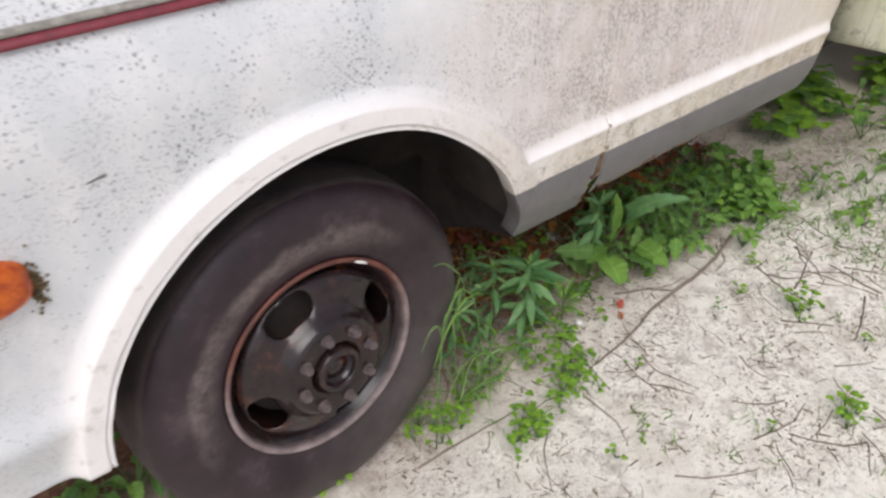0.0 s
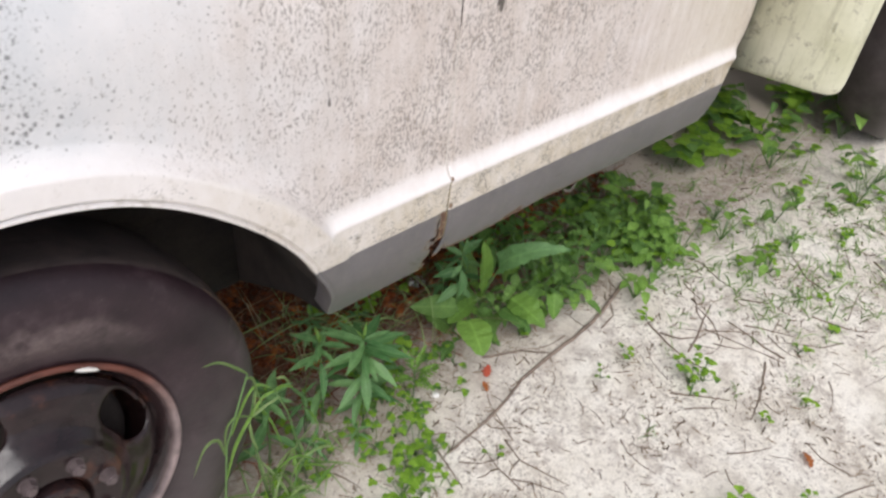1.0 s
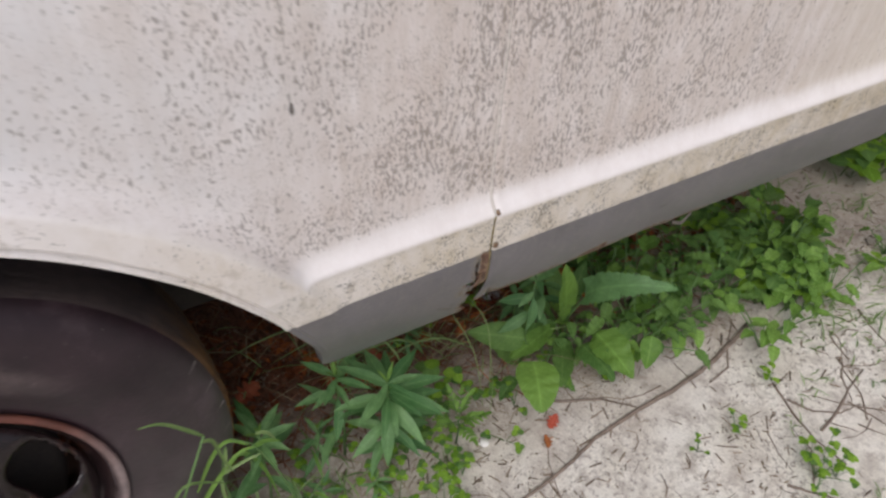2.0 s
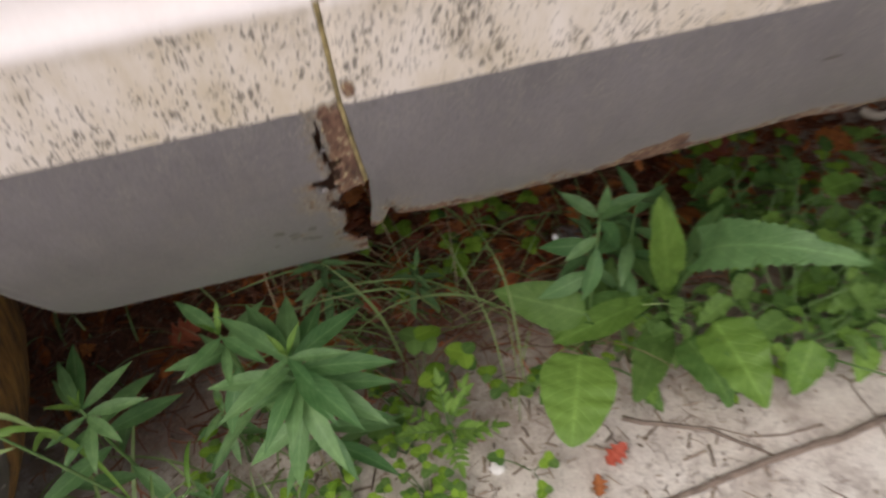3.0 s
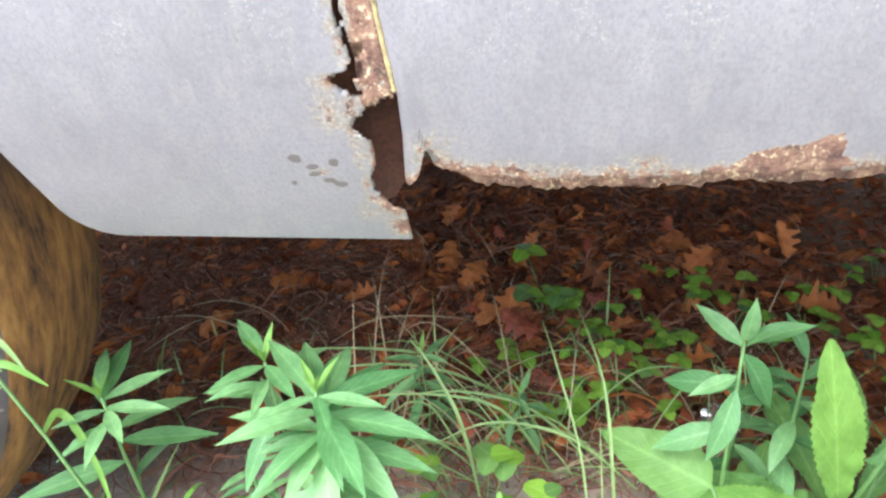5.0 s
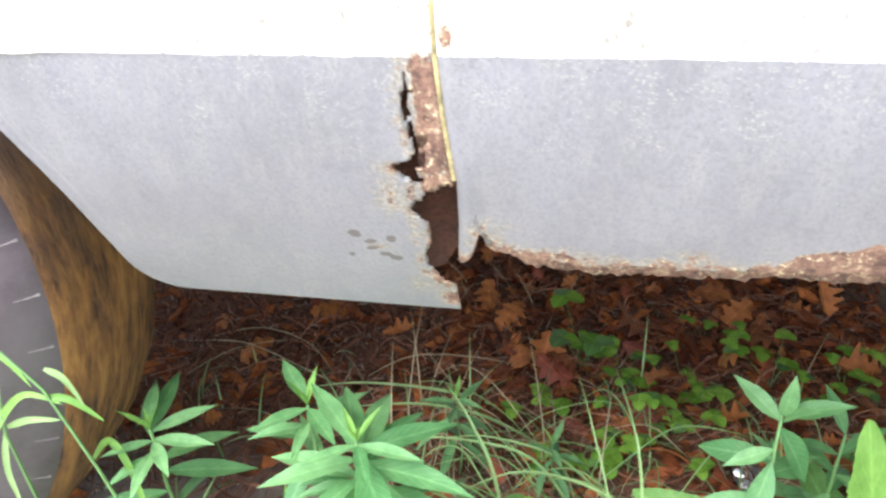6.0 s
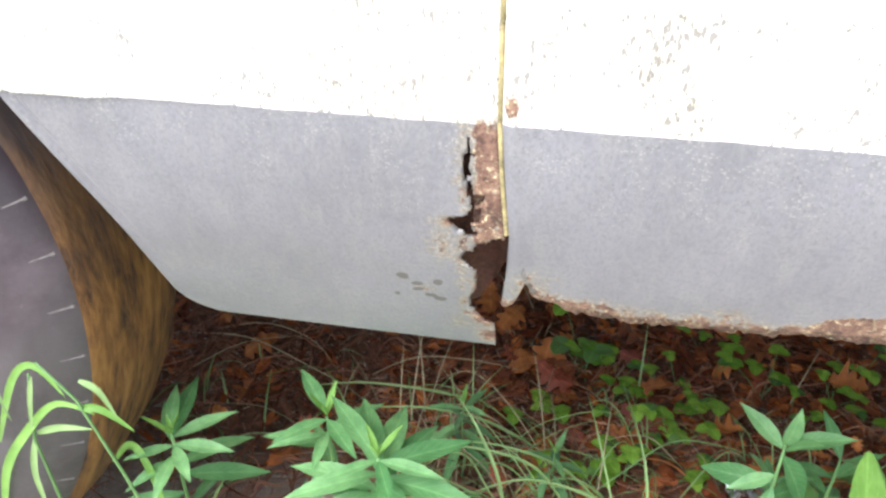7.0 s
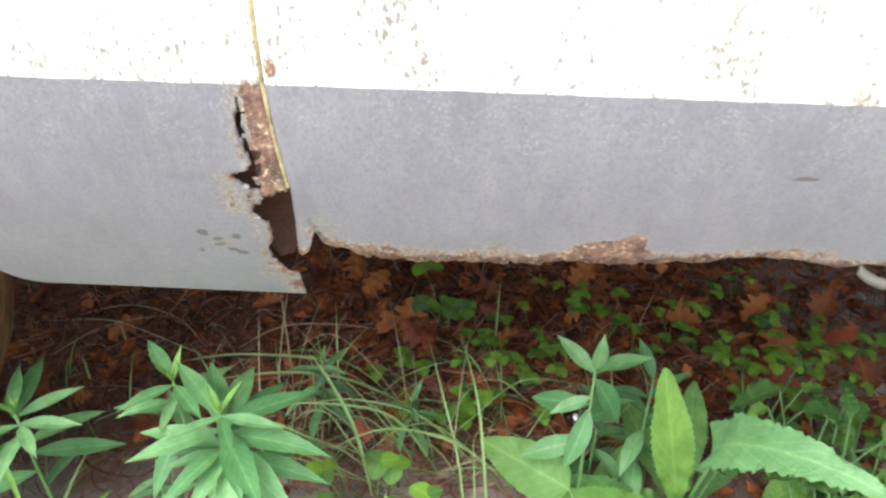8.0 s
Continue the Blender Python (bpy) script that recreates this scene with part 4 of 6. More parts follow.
def build_wheel():
    wheel = thing("front_wheel", "", "", (WHEEL_X, WHEEL_Y, WHEEL_Z))
    wheel.rotation_euler = (radians(-5), 0, radians(5))
    wheel.scale = (1.02,) * 3
    wheel.parent = van
    wheel["label"] = "black steel wheel with eight nuts and a dusty tyre"
    # tyre
    prof = [(0.212, 0.004), (0.222, -0.004), (0.232, -0.006), (0.240, -0.0075), (0.252, -0.013), (0.275, -0.020), (0.300, -0.0225), (0.330, -0.0205), (0.354, -0.0135), (0.369, -0.002),
            (0.376, 0.005), (0.380, 0.012), (0.383, 0.024), (0.385, 0.045)]
    prof = [(0.2205 + (r - 0.2205) * 0.945 if r > 0.2205 else r, y) for r, y in prof]
    back = [(r, 0.178 - y) for r, y in reversed(prof)]
    bm = lathe(prof + [(0.3775, 0.065), (0.3780, 0.089), (0.3775, 0.113)] + back, 160)
    for v in bm.verts:
        r = math.hypot(v.co.x, v.co.z)
        if r > 0.36 and 0.012 < v.co.y < 0.166:
            v.co *= 1 + 0.006 * noise.noise((math.atan2(v.co.z, v.co.x) * 9, v.co.y * 40, 4))
    for v in bm.verts:
        v.co.z -= 0.012 * smoothstep(0.28, 0.37, -v.co.z)
        low = v.co.z + 0.3865
        if low < 0:
            v.co.z -= low
    for f in bm.faces:
        c = f.calc_center_median()
        f.material_index = 1 if 0.006 < c.y < 0.172 and math.hypot(c.x, c.z) > 0.3600 else 0
    part("tyre", bm, [TYRE, MUD_TREAD], wheel, "worn dusty black tyre with brown mud on the tread")
    # shoulder lugs, rear part only; their pale colour paints edges catching light
    lug = bmesh.new()
    bmesh.ops.create_cube(lug, size=1.0, matrix=Matrix.Diagonal((0.021, 0.0036, 0.0032, 1)))
    bmesh.ops.bevel(lug, geom=list(lug.edges), offset=0.0012, segments=1, affect="EDGES")
    first = None
    for k in range(96):
        a = 2 * math.pi * k / 96
        if not -0.80 < math.sin(a) < 0.35 or math.cos(a) < 0:
            continue
        ob = new("tread_lug", first.data) if first else part("tread_lug", lug, LUG, wheel, smooth=False)
        first = first or ob
        ob.parent = wheel
        ob.matrix_basis = Matrix.Rotation(-a, 4, "Y") @ Matrix.Translation((0.3535 + 0.003 * (k % 2), -0.0035, 0)) @ Matrix.Rotation(radians(38), 4, "Z")
    # rim flange and well
    bm = lathe([(0.206, 0.010), (0.214, 0.001), (0.219, -0.003), (0.2205, -0.0075), (0.217, -0.0105), (0.211, -0.009), (0.206, -0.001), (0.2035, 0.006), (0.1985, 0.0085), (0.1965, 0.016), (0.190, 0.019), (0.186, 0.03), (0.184, 0.06), (0.18, 0.14)], 96)
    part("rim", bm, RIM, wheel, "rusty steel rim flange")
    # dished disc with four oval hand holes
    shape = [(0.045, -0.012), (0.050, -0.022), (0.056, -0.034), (0.062, -0.038), (0.075, -0.0385), (0.098, -0.038), (0.106, -0.033), (0.114, -0.022), (0.125, -0.010), (0.140, -0.003), (0.155, 0.001), (0.168, 0.006), (0.178, 0.013), (0.187, 0.024)]
    shape = [(r, y - 0.011) for r, y in shape]
    bm = bmesh.new()
    rs = [0.045 + 0.142 * i / 70 for i in range(71)]
    na = 280
    grid = [[bm.verts.new((r * math.cos(2 * math.pi * k / na), along(shape, r), r * math.sin(2 * math.pi * k / na))) for r in rs] for k in range(na)]

    def hole_level(r, a):
        b = min(abs((a - radians(h) + math.pi) % (2 * math.pi) - math.pi) for h in HOLES)
        return math.hypot(max(0.0, b * 0.155 - 0.026) / 0.0255, (r - 0.1545) / 0.0255)
    for k in range(na):
        a, b = grid[k], grid[(k + 1) % na]
        for i in range(70):
            q = (a[i], a[i + 1], b[i + 1], b[i])
            c = sum((v.co for v in q), Vector()) / 4
            if hole_level(math.hypot(c.x, c.z), math.atan2(c.z, c.x)) > 1.0:
                bm.faces.new(q)
    for v in [v for v in bm.verts if not v.link_faces]:
        bm.verts.remove(v)
    for v in bm.verts:
        if v.is_boundary and 0.06 < math.hypot(v.co.x, v.co.z) < 0.183:
            for _ in range(4):
                a, r = math.atan2(v.co.z, v.co.x), math.hypot(v.co.x, v.co.z)
                e = hole_level(r, a) - 1.0
                gr, ga = (hole_level(r + 1e-4, a) - 1.0 - e) / 1e-4, (hole_level(r, a + 1e-3) - 1.0 - e) / (1e-3 * r)
                g2 = gr * gr + ga * ga
                if g2 < 1e-6:
                    break
                r, a = r - e * gr / g2, a - e * ga / g2 / r
                v.co.x, v.co.z = r * math.cos(a), r * math.sin(a)
    for v in bm.verts:
        a, r = math.atan2(v.co.z, v.co.x), math.hypot(v.co.x, v.co.z)
        v.co.y += 0.006 * max(0.0, 1.0 - (hole_level(r, a) - 1.0) * 2.2) ** 2 * (r < 0.18)
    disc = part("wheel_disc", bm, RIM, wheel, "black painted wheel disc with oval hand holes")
    disc.modifiers.new("thickness", "SOLIDIFY").thickness = 0.004
    # brake drum behind
    bm = lathe([(0.001, 0.055), (0.150, 0.055), (0.160, 0.065), (0.160, 0.15)], 48)
    part("brake_drum", bm, UNDER, wheel)
    bm = lathe([(r, y - 0.011) for r, y in ((0.050, -0.020), (0.049, -0.044), (0.046, -0.048), (0.038, -0.049), (0.036, -0.044), (0.035, -0.028), (0.022, -0.028), (0.020, -0.037), (0.001, -0.038))], 40)
    part("hub", bm, RIM, wheel, "black hub with a recessed grease cap")
    part("balance_weight", build_balance_weight(), PEBBLE, wheel, "small pale balance weight clipped to the rim")
    nut = bmesh.new()
    bmesh.ops.create_cone(nut, cap_ends=True, segments=6, radius1=0.0108, radius2=0.0102, depth=0.014, matrix=Matrix.Rotation(radians(90), 4, "X"))
    bmesh.ops.create_cone(nut, cap_ends=True, segments=12, radius1=0.007, radius2=0.0060, depth=0.006, matrix=Matrix.Translation((0, -0.009, 0)) @ Matrix.Rotation(radians(90), 4, "X"))
    bmesh.ops.create_cone(nut, cap_ends=True, segments=16, radius1=0.0130, radius2=0.0126, depth=0.004, matrix=Matrix.Translation((0, 0.0075, 0)) @ Matrix.Rotation(radians(90), 4, "X"))
    first = part("lug_nut", nut, STEEL, wheel, smooth=False)
    for k in range(8):
        ob = first if k == 0 else new("lug_nut", first.data)
        a = radians(LUG_TURN + 45 * k)
        ob.parent, ob.location, ob.rotation_euler = wheel, (0.0825 * math.cos(a), -0.0560, 0.0825 * math.sin(a)), (0, -a, 0)


def build_balance_weight():
    """A clip-on weight on the rim's upper edge."""
    bm = bmesh.new()
    prev = None
    for k in range(9):
        a = radians(53 + 9 * k / 8)
        w = 0.0048 * math.sin(math.pi * (k + 0.6) / 9.2)
        row = [bm.verts.new((r * math.cos(a), y, r * math.sin(a))) for r, y in ((0.211 - w, -0.0035), (0.211 - w * 0.4, -0.0125), (0.211 + w * 0.6, -0.0130), (0.211 + w, -0.0090))]
        if prev:
            for i in range(3):
                bm.faces.new((prev[i], prev[i + 1], row[i + 1], row[i]))
        prev = row
    return bm


HOLES, LUG_TURN = (21, 111, 201, 291), 10
build_fender()
build_door()
build_door_flange()
build_arch_lip()
build_rust_flange()
build_door_seal()
build_flake()
build_underbody()
build_coach()
build_trim()
build_marker()
build_wheel()


# ---------------------------------------------------------------- weeds and litter
def leaf_mesh(name, material, length, width, shape="lance", fold=0.25, droop=0.5, teeth=0.0, n=12, ripple=0.0, seed=0):
    """A leaf along +x with a folded midrib; droop bends it down along its length."""
    verts, faces, rib, vein = [], [], [], []
    x = z = 0.0
    ang = 0.0
    for i in range(n + 1):
        s = i / n
        if shape == "lance":
            w = max(0.02, math.sin(math.pi * min(1.0, s ** 0.85)) ** 1.05)
        elif shape == "paddle":
            w = 0.07 + 0.93 * max(0.0, math.sin(math.pi * max(0.0, (s - 0.14) / 0.86) ** 1.25)) ** 0.85
        elif shape == "oval":
            w = max(0.05, math.sin(math.pi * s ** 0.72) ** 0.55) if 0 < s < 1 else 0.06
        elif shape == "ovate":
            w = max(0.05, math.sin(math.pi * s ** 0.62) ** 0.75) if 0 < s < 1 else 0.04
        elif shape == "spoon":
            w = 0.10 + 0.9 * smoothstep(0.12, 0.55, s) * (1 - s ** 5) ** 0.6
        elif shape == "blade":
            w = (0.75 + 0.25 * smoothstep(0, 0.2, s)) * (1 - s ** 3) + 0.02
        else:
            w = max(0.03, math.sin(math.pi * s) ** 0.6)
        if teeth:
            w *= 1 - teeth * (0.5 if i % 2 else -0.3) * (0.5 + 0.9 * abs(noise.noise((i * 0.7, seed, 3)))) * smoothstep(0.1, 0.3, s) * smoothstep(1.0, 0.85, s)
        w *= width / 2
        for j, u in enumerate((-1, -0.5, 0, 0.5, 1)):
            rip = ripple * width * noise.noise((s * 9 + seed, u * 2, seed)) * abs(u)
            verts.append((x - math.sin(ang) * 0 + (teeth * 0.35 * abs(u) * width * (0.4 if i % 2 else 0) if teeth else 0), u * w, z + abs(u) * w * fold + rip))
            rib.append(1.0 if u == 0 else 0.0)
            vein.append(s * 9.0 - abs(u) * 2.2)
        ang -= droop / n
        x += math.cos(ang) * length / n
        z += math.sin(ang) * length / n
    for i in range(n):
        for j in range(4):
            a = i * 5 + j
            faces.append((a, a + 5, a + 6, a + 1))
    me = bpy.data.meshes.new(name)
    me.from_pydata(verts, [], faces)
    me.materials.append(material)
    me.polygons.foreach_set("use_smooth", [True] * len(me.polygons))
    me.attributes.new("rib", "FLOAT", "POINT").data.foreach_set("value", rib)
    me.attributes.new("vein", "FLOAT", "POINT").data.foreach_set("value", vein)
    return me


def put_leaf(me, parent, at, turn, lift, roll=0.0, size=1.0, name="leaf"):
    ob = new(name, me)
    ob.parent = parent
    ob.matrix_basis = Matrix.Translation(at) @ Euler((radians(roll), radians(-lift), radians(turn))).to_matrix().to_4x4() @ Matrix.Diagonal((size, size, size, 1))
    return ob


def aim_leaf(me, parent, base, tip, face=(0, -0.4, 1), wide=1.0, name="leaf"):
    """Lays a leaf from base to tip, its upper side turned to face."""
    base, tip = Vector(base), Vector(tip)
    end = Vector(me.vertices[-3].co)
    ob = new(name, me)
    ob.parent = parent
    def frame_of(d, up):
        u = d.normalized()
        w = (up - u * up.dot(u)).normalized()
        return Matrix((u, w.cross(u), w)).transposed()
    k = (tip - base).length / end.length
    turn = frame_of(tip - base, Vector(face)) @ frame_of(end, Vector((0, 0, 1))).transposed()
    ob.matrix_basis = Matrix.Translation(base) @ turn.to_4x4() @ Matrix.Diagonal((k, k * wide, k, 1))
    return ob


def ribbon(parent, pts, wide, material, name="blade"):
    """A grass blade through a few points."""
    pts = [Vector(q) for q in pts]
    path = []
    for i in range(len(pts) - 1):
        a, b2, c, d = pts[max(i - 1, 0)], pts[i], pts[i + 1], pts[min(i + 2, len(pts) - 1)]
        for t in (0, 0.2, 0.4, 0.6, 0.8):
            path.append(0.5 * (2 * b2 + (c - a) * t + (2 * a - 5 * b2 + 4 * c - d) * t * t + (3 * b2 - a - 3 * c + d) * t ** 3))
    path.append(pts[-1])
    bm, prev, n = bmesh.new(), None, len(path) - 1
    for i, q in enumerate(path):
        d = (path[min(i + 1, n)] - path[max(i - 1, 0)]).normalized()
        side = d.cross(Vector((0.25, -0.8, 0.6))).normalized()
        s = i / n
        w = wide * (0.45 + 0.55 * smoothstep(0, 0.3, s)) * (1 - s ** 3) * 0.5 + 0.0002
        row = [bm.verts.new(q - side * w), bm.verts.new(q + Vector((0, 0.5, -0.5)) * w), bm.verts.new(q + side * w)]
        if prev:
            bm.faces.new((prev[0], prev[1], row[1], row[0]))
            bm.faces.new((prev[1], prev[2], row[2], row[1]))
        prev = row
    return part(name, bm, material, parent)


def stalk(parent, pts, r0=0.002, r1=0.001, name="stem", mat=None, sides=6):
    n = len(pts)
    return part(name, tube(bmesh.new(), pts, [r0 + (r1 - r0) * i / (n - 1) for i in range(n)], sides), mat or STALK, parent)


GOLD = [leaf_mesh("goldenrod_leaf", LEAF_BLUE, 0.085, 0.0182, "lance", 0.3, d, seed=k) for k, d in enumerate((0.2, 0.6, 1.0))]
PALE = leaf_mesh("goldenrod_tip_leaf", LEAF_BRIGHT, 0.05, 0.010, "lance", 0.5, 0.1)


def goldenrod(at, height, leaves, size=1.0, lean=(0, 0), seed=0, label="green leafy weed with long narrow leaves in a whorl"):
    rnd = random.Random(seed)
    ob = thing("leafy_weed", label, "weed", at, "narrow-leaved weeds beside the van")
    top = Vector((lean[0], lean[1], height))
    stalk(ob, [(0, 0, -0.01), top * 0.35 + Vector((0.006, 0, 0)), top * 0.7, top])
    for k in range(leaves):
        f = (k + 0.5) / leaves
        p = top * (0.42 + 0.58 * f ** 0.8)
        lift = -14 + 50 * f ** 2.6 + rnd.uniform(-14, 14)
        me = GOLD[0 if f > 0.8 else rnd.choice((0, 1, 1, 2))]
        put_leaf(me, ob, p, k * 137.5 + rnd.uniform(-15, 15) + seed * 31, lift, rnd.uniform(-20, 20), size * (1.12 - 0.4 * f ** 2) * rnd.uniform(0.9, 1.1))
    for k in range(4):
        put_leaf(PALE, ob, top, k * 97 + seed * 40, 62 + 5 * k, 0, size * (0.8 - 0.12 * k))
    return ob


def whorl_weed(foot, crown, tips, low, seed):
    """A narrow-leaved weed whose top leaves reach to given tips, with older leaves below."""
    rnd = random.Random(seed)
    ob = thing("leafy_weed", "green leafy weed with long narrow leaves in a whorl", "weed", (0, 0, 0), "narrow-leaved weeds beside the van")
    foot, crown = Vector(foot), Vector(crown)
    stalk(ob, [foot + Vector((0, 0, -0.01)), foot.lerp(crown, 0.35) + Vector((0.005, 0, 0)), foot.lerp(crown, 0.7), crown], 0.0026, 0.0014)
    for x, y, drop in tips:
        tip = Vector((x, y, crown.z - drop))
        side = Vector((tip.x - crown.x, tip.y - crown.y, 0)) * -0.25
        aim_leaf(GOLD[0] if drop < 0.03 else GOLD[1], ob, crown - Vector((0, 0, drop * 0.75 + 0.004)), tip, side * 6 + Vector((0, -0.2, 1)), rnd.uniform(0.95, 1.15))
    for k in range(low):
        f = (k + 0.5) / low
        put_leaf(rnd.choice(GOLD), ob, foot.lerp(crown, 0.28 + 0.55 * f), k * 137.5 + rnd.uniform(-20, 20) + seed * 37, rnd.uniform(-25, 12), rnd.uniform(-25, 25), rnd.uniform(0.95, 1.25))
    for k in range(4):
        put_leaf(PALE, ob, crown, k * 97 + seed * 40, 50 + 9 * k, 0, 0.75 - 0.10 * k)
    return ob


whorl_weed((-0.092, 0.106, 0), (-0.098, 0.100, 0.295),
           ((-0.162, 0.169, 0.0), (-0.137, 0.193, 0.02), (-0.018, 0.146, 0.01), (-0.036, 0.086, 0.0), (0.005, 0.082, 0.03), (-0.074, 0.051, 0.0), (-0.040, 0.012, 0.02), (-0.172, 0.056, 0.02),
            (-0.137, 0.065, 0.0), (-0.139, 0.030, 0.05), (-0.017, 0.028, 0.05), (0.0, 0.085, 0.07), (-0.114, 0.030, 0.06), (-0.06, 0.19, 0.04), (-0.19, 0.12, 0.05), (-0.065, 0.035, 0.04), (-0.155, 0.085, 0.06), (-0.03, 0.12, 0.05), (-0.095, 0.20, 0.03)), 16, 1)
whorl_weed((-0.158, 0.171, 0), (-0.165, 0.160, 0.276),
           ((-0.208, 0.211, -0.01), (-0.204, 0.116, 0.0), (-0.163, 0.105, 0.02), (-0.22, 0.136, 0.03), (-0.121, 0.111, 0.0), (-0.12, 0.21, 0.02), (-0.24, 0.17, 0.05)), 5, 2)
whorl_weed((-0.318, 0.140, 0), (-0.313, 0.128, 0.255),
           ((-0.327, 0.214, 0.0), (-0.263, 0.171, 0.0), (-0.249, 0.129, 0.012), (-0.275, 0.087, 0.015), (-0.305, 0.067, 0.03), (-0.352, 0.100, 0.015), (-0.350, 0.180, 0.01), (-0.335, 0.185, -0.012), (-0.345, 0.085, 0.04), (-0.257, 0.187, 0.05)), 5, 5)
goldenrod((-0.21, 0.165, 0), 0.14, 10, 0.6, (0.004, 0.0), 7)
goldenrod((-0.235, 0.085, 0), 0.09, 9, 0.5, (0.0, 0.0), 17)
goldenrod((-0.14, 0.06, 0), 0.08, 8, 0.45, (0.0, 0.0), 19)
goldenrod((-0.06, 0.36, 0), 0.13, 14, 0.75, (0.0, 0.0), 11)
goldenrod((0.06, 0.33, 0), 0.10, 9, 0.6, (0.0, 0.0), 13)

# weed with leaves in pairs
PAIR = [leaf_mesh("pointed_leaf", LEAF_BLUE, 0.07, 0.021, "lance", 0.3, d, seed=3) for d in (0.3, 0.8)]


def paired_weed(at, height, pairs, size=1.0, lean=(0, 0), seed=0):
    rnd = random.Random(seed)
    ob = thing("pointed_leaf_weed", "green weed with pointed leaves in pairs on a stem", "weed", at)
    top = Vector((lean[0], lean[1], height))
    stalk(ob, [(0, 0, -0.01), top * 0.5, top], 0.0025, 0.0015)
    for k in range(pairs):
        f = (k + 1) / pairs
        for s in (0, 180):
            put_leaf(PAIR[0 if f > 0.75 else 1], ob, top * (0.3 + 0.7 * f), s + k * 78 + seed * 50 + rnd.uniform(-14, 14), -5 + 55 * f ** 2 + rnd.uniform(-10, 10), 0, size * (1.15 - 0.4 * f))
    return ob


weed = thing("pointed_leaf_weed", "green weed with pointed leaves in pairs on a stem", "weed", (0, 0, 0))
stalk(weed, [(0.262, 0.19, -0.01), (0.258, 0.186, 0.15), (0.254, 0.180, 0.30)], 0.0025, 0.0015)
for z, tip, face, me in ((0.292, (0.217, 0.212, 0.314), (0.3, -0.8, 0.5), 0), (0.298, (0.306, 0.172, 0.322), (0, -0.4, 1), 0), (0.250, (0.199, 0.218, 0.222), (-0.2, -0.7, 0.6), 1),
                         (0.285, (0.291, 0.193, 0.213), (0.5, -0.7, 0.4), 0), (0.245, (0.232, 0.158, 0.179), (0, -0.9, 0.4), 1), (0.296, (0.256, 0.176, 0.346), (0, -1, 0.2), 0),
                         (0.290, (0.272, 0.150, 0.330), (0, -0.4, 1), 0), (0.260, (0.212, 0.170, 0.245), (0, -0.5, 1), 0), (0.23, (0.300, 0.230, 0.20), (0, -0.6, 0.8), 1), (0.20, (0.19, 0.19, 0.16), (0, -0.6, 0.8), 1)):
    aim_leaf(PAIR[me], weed, (0.2545, 0.181, z), tip, face)
paired_weed((0.34, 0.255, 0), 0.22, 6, 1.0, (0.0, 0.0), 5)
paired_weed((0.29, 0.27, 0), 0.16, 5, 0.9, (0.0, 0.0), 8)

# rosette with long toothed leaves
rosette = thing("toothed_rosette_weed", "rosette weed with long toothed green leaves", "weed", (0.402, 0.232, 0))
rosette.location = (0, 0, 0)
crown = Vector((0.400, 0.233, 0.012))
FLAT = leaf_mesh("toothed_leaf", LEAF_MID, 0.30, 0.060, "paddle", 0.22, 0.5, 0.20, 56, 0.20, seed=11)
FLAT_LIGHT = leaf_mesh("toothed_leaf", LEAF_BRIGHT, 0.30, 0.062, "paddle", 0.22, 0.35, 0.20, 56, 0.16, seed=12)
BIG = leaf_mesh("large_toothed_leaf", LEAF_BLUE, 0.24, 0.064, "ovate", 0.22, 2.1, 0.30, 58, 0.30, seed=13)
aim_leaf(FLAT_LIGHT, rosette, crown, (0.322, 0.182, 0.302), (-0.1, -1, 0.2), 0.72)
aim_leaf(FLAT_LIGHT, rosette, crown + Vector((0, 0, 0.03)), (0.196, 0.148, 0.122), (0.1, -0.5, 1), 0.85)
aim_leaf(FLAT, rosette, crown, (0.275, 0.070, 0.070), (-0.1, -0.5, 1), 1.15)
aim_leaf(FLAT, rosette, crown, (0.215, 0.18, 0.13), (-0.1, -0.6, 1), 1.0)
stalk(rosette, [crown, (0.397, 0.205, 0.10), (0.393, 0.175, 0.181)], 0.003, 0.002, "leaf_stalk")
aim_leaf(BIG, rosette, (0.393, 0.177, 0.178), (0.490, 0.042, 0.286), (-0.35, -0.35, 0.9), 0.95)
for tip in ((0.50, 0.30, 0.12), (0.43, 0.36, 0.13), (0.33, 0.34, 0.12), (0.31, 0.10, 0.06)):
    aim_leaf(FLAT, rosette, crown, tip, (0, -0.3, 1), 1.2)
oval = thing("oval_leaf_weed", "low weed with a broad veined oval leaf", "weed", (0, 0, 0))
PLANTAIN = leaf_mesh("veined_leaf", LEAF_MID, 0.10, 0.050, "ovate", 0.22, 0.35, 0.06, 20, 0.22, seed=21)
stalk(oval, [(0.275, 0.20, 0.0), (0.262, 0.175, 0.09), (0.246, 0.172, 0.132)], 0.002, 0.0015, "leaf_stalk")
aim_leaf(PLANTAIN, oval, (0.246, 0.172, 0.132), (0.147, 0.236, 0.136), (-0.1, -0.7, 0.8), 1.0)
aim_leaf(PLANTAIN, oval, (0.275, 0.20, 0.01), (0.20, 0.26, 0.08), (-0.1, -0.6, 0.8), 0.9)
aim_leaf(PLANTAIN, oval, (0.275, 0.20, 0.01), (0.33, 0.28, 0.09), (0.1, -0.6, 0.8), 0.9)

# broad leaves
OVAL = [leaf_mesh("broad_leaf", LEAF_BRIGHT, 0.115, 0.070, "ovate", 0.25, d, 0.10, 20, 0.30, seed=k) for k, d in enumerate((0.5, 0.9))]
OVAL_DARK = [leaf_mesh("broad_leaf", LEAF_MID, 0.110, 0.058, "ovate", 0.28, d, 0.16, 20, 0.28, seed=k + 4) for k, d in enumerate((0.4, 0.9))]


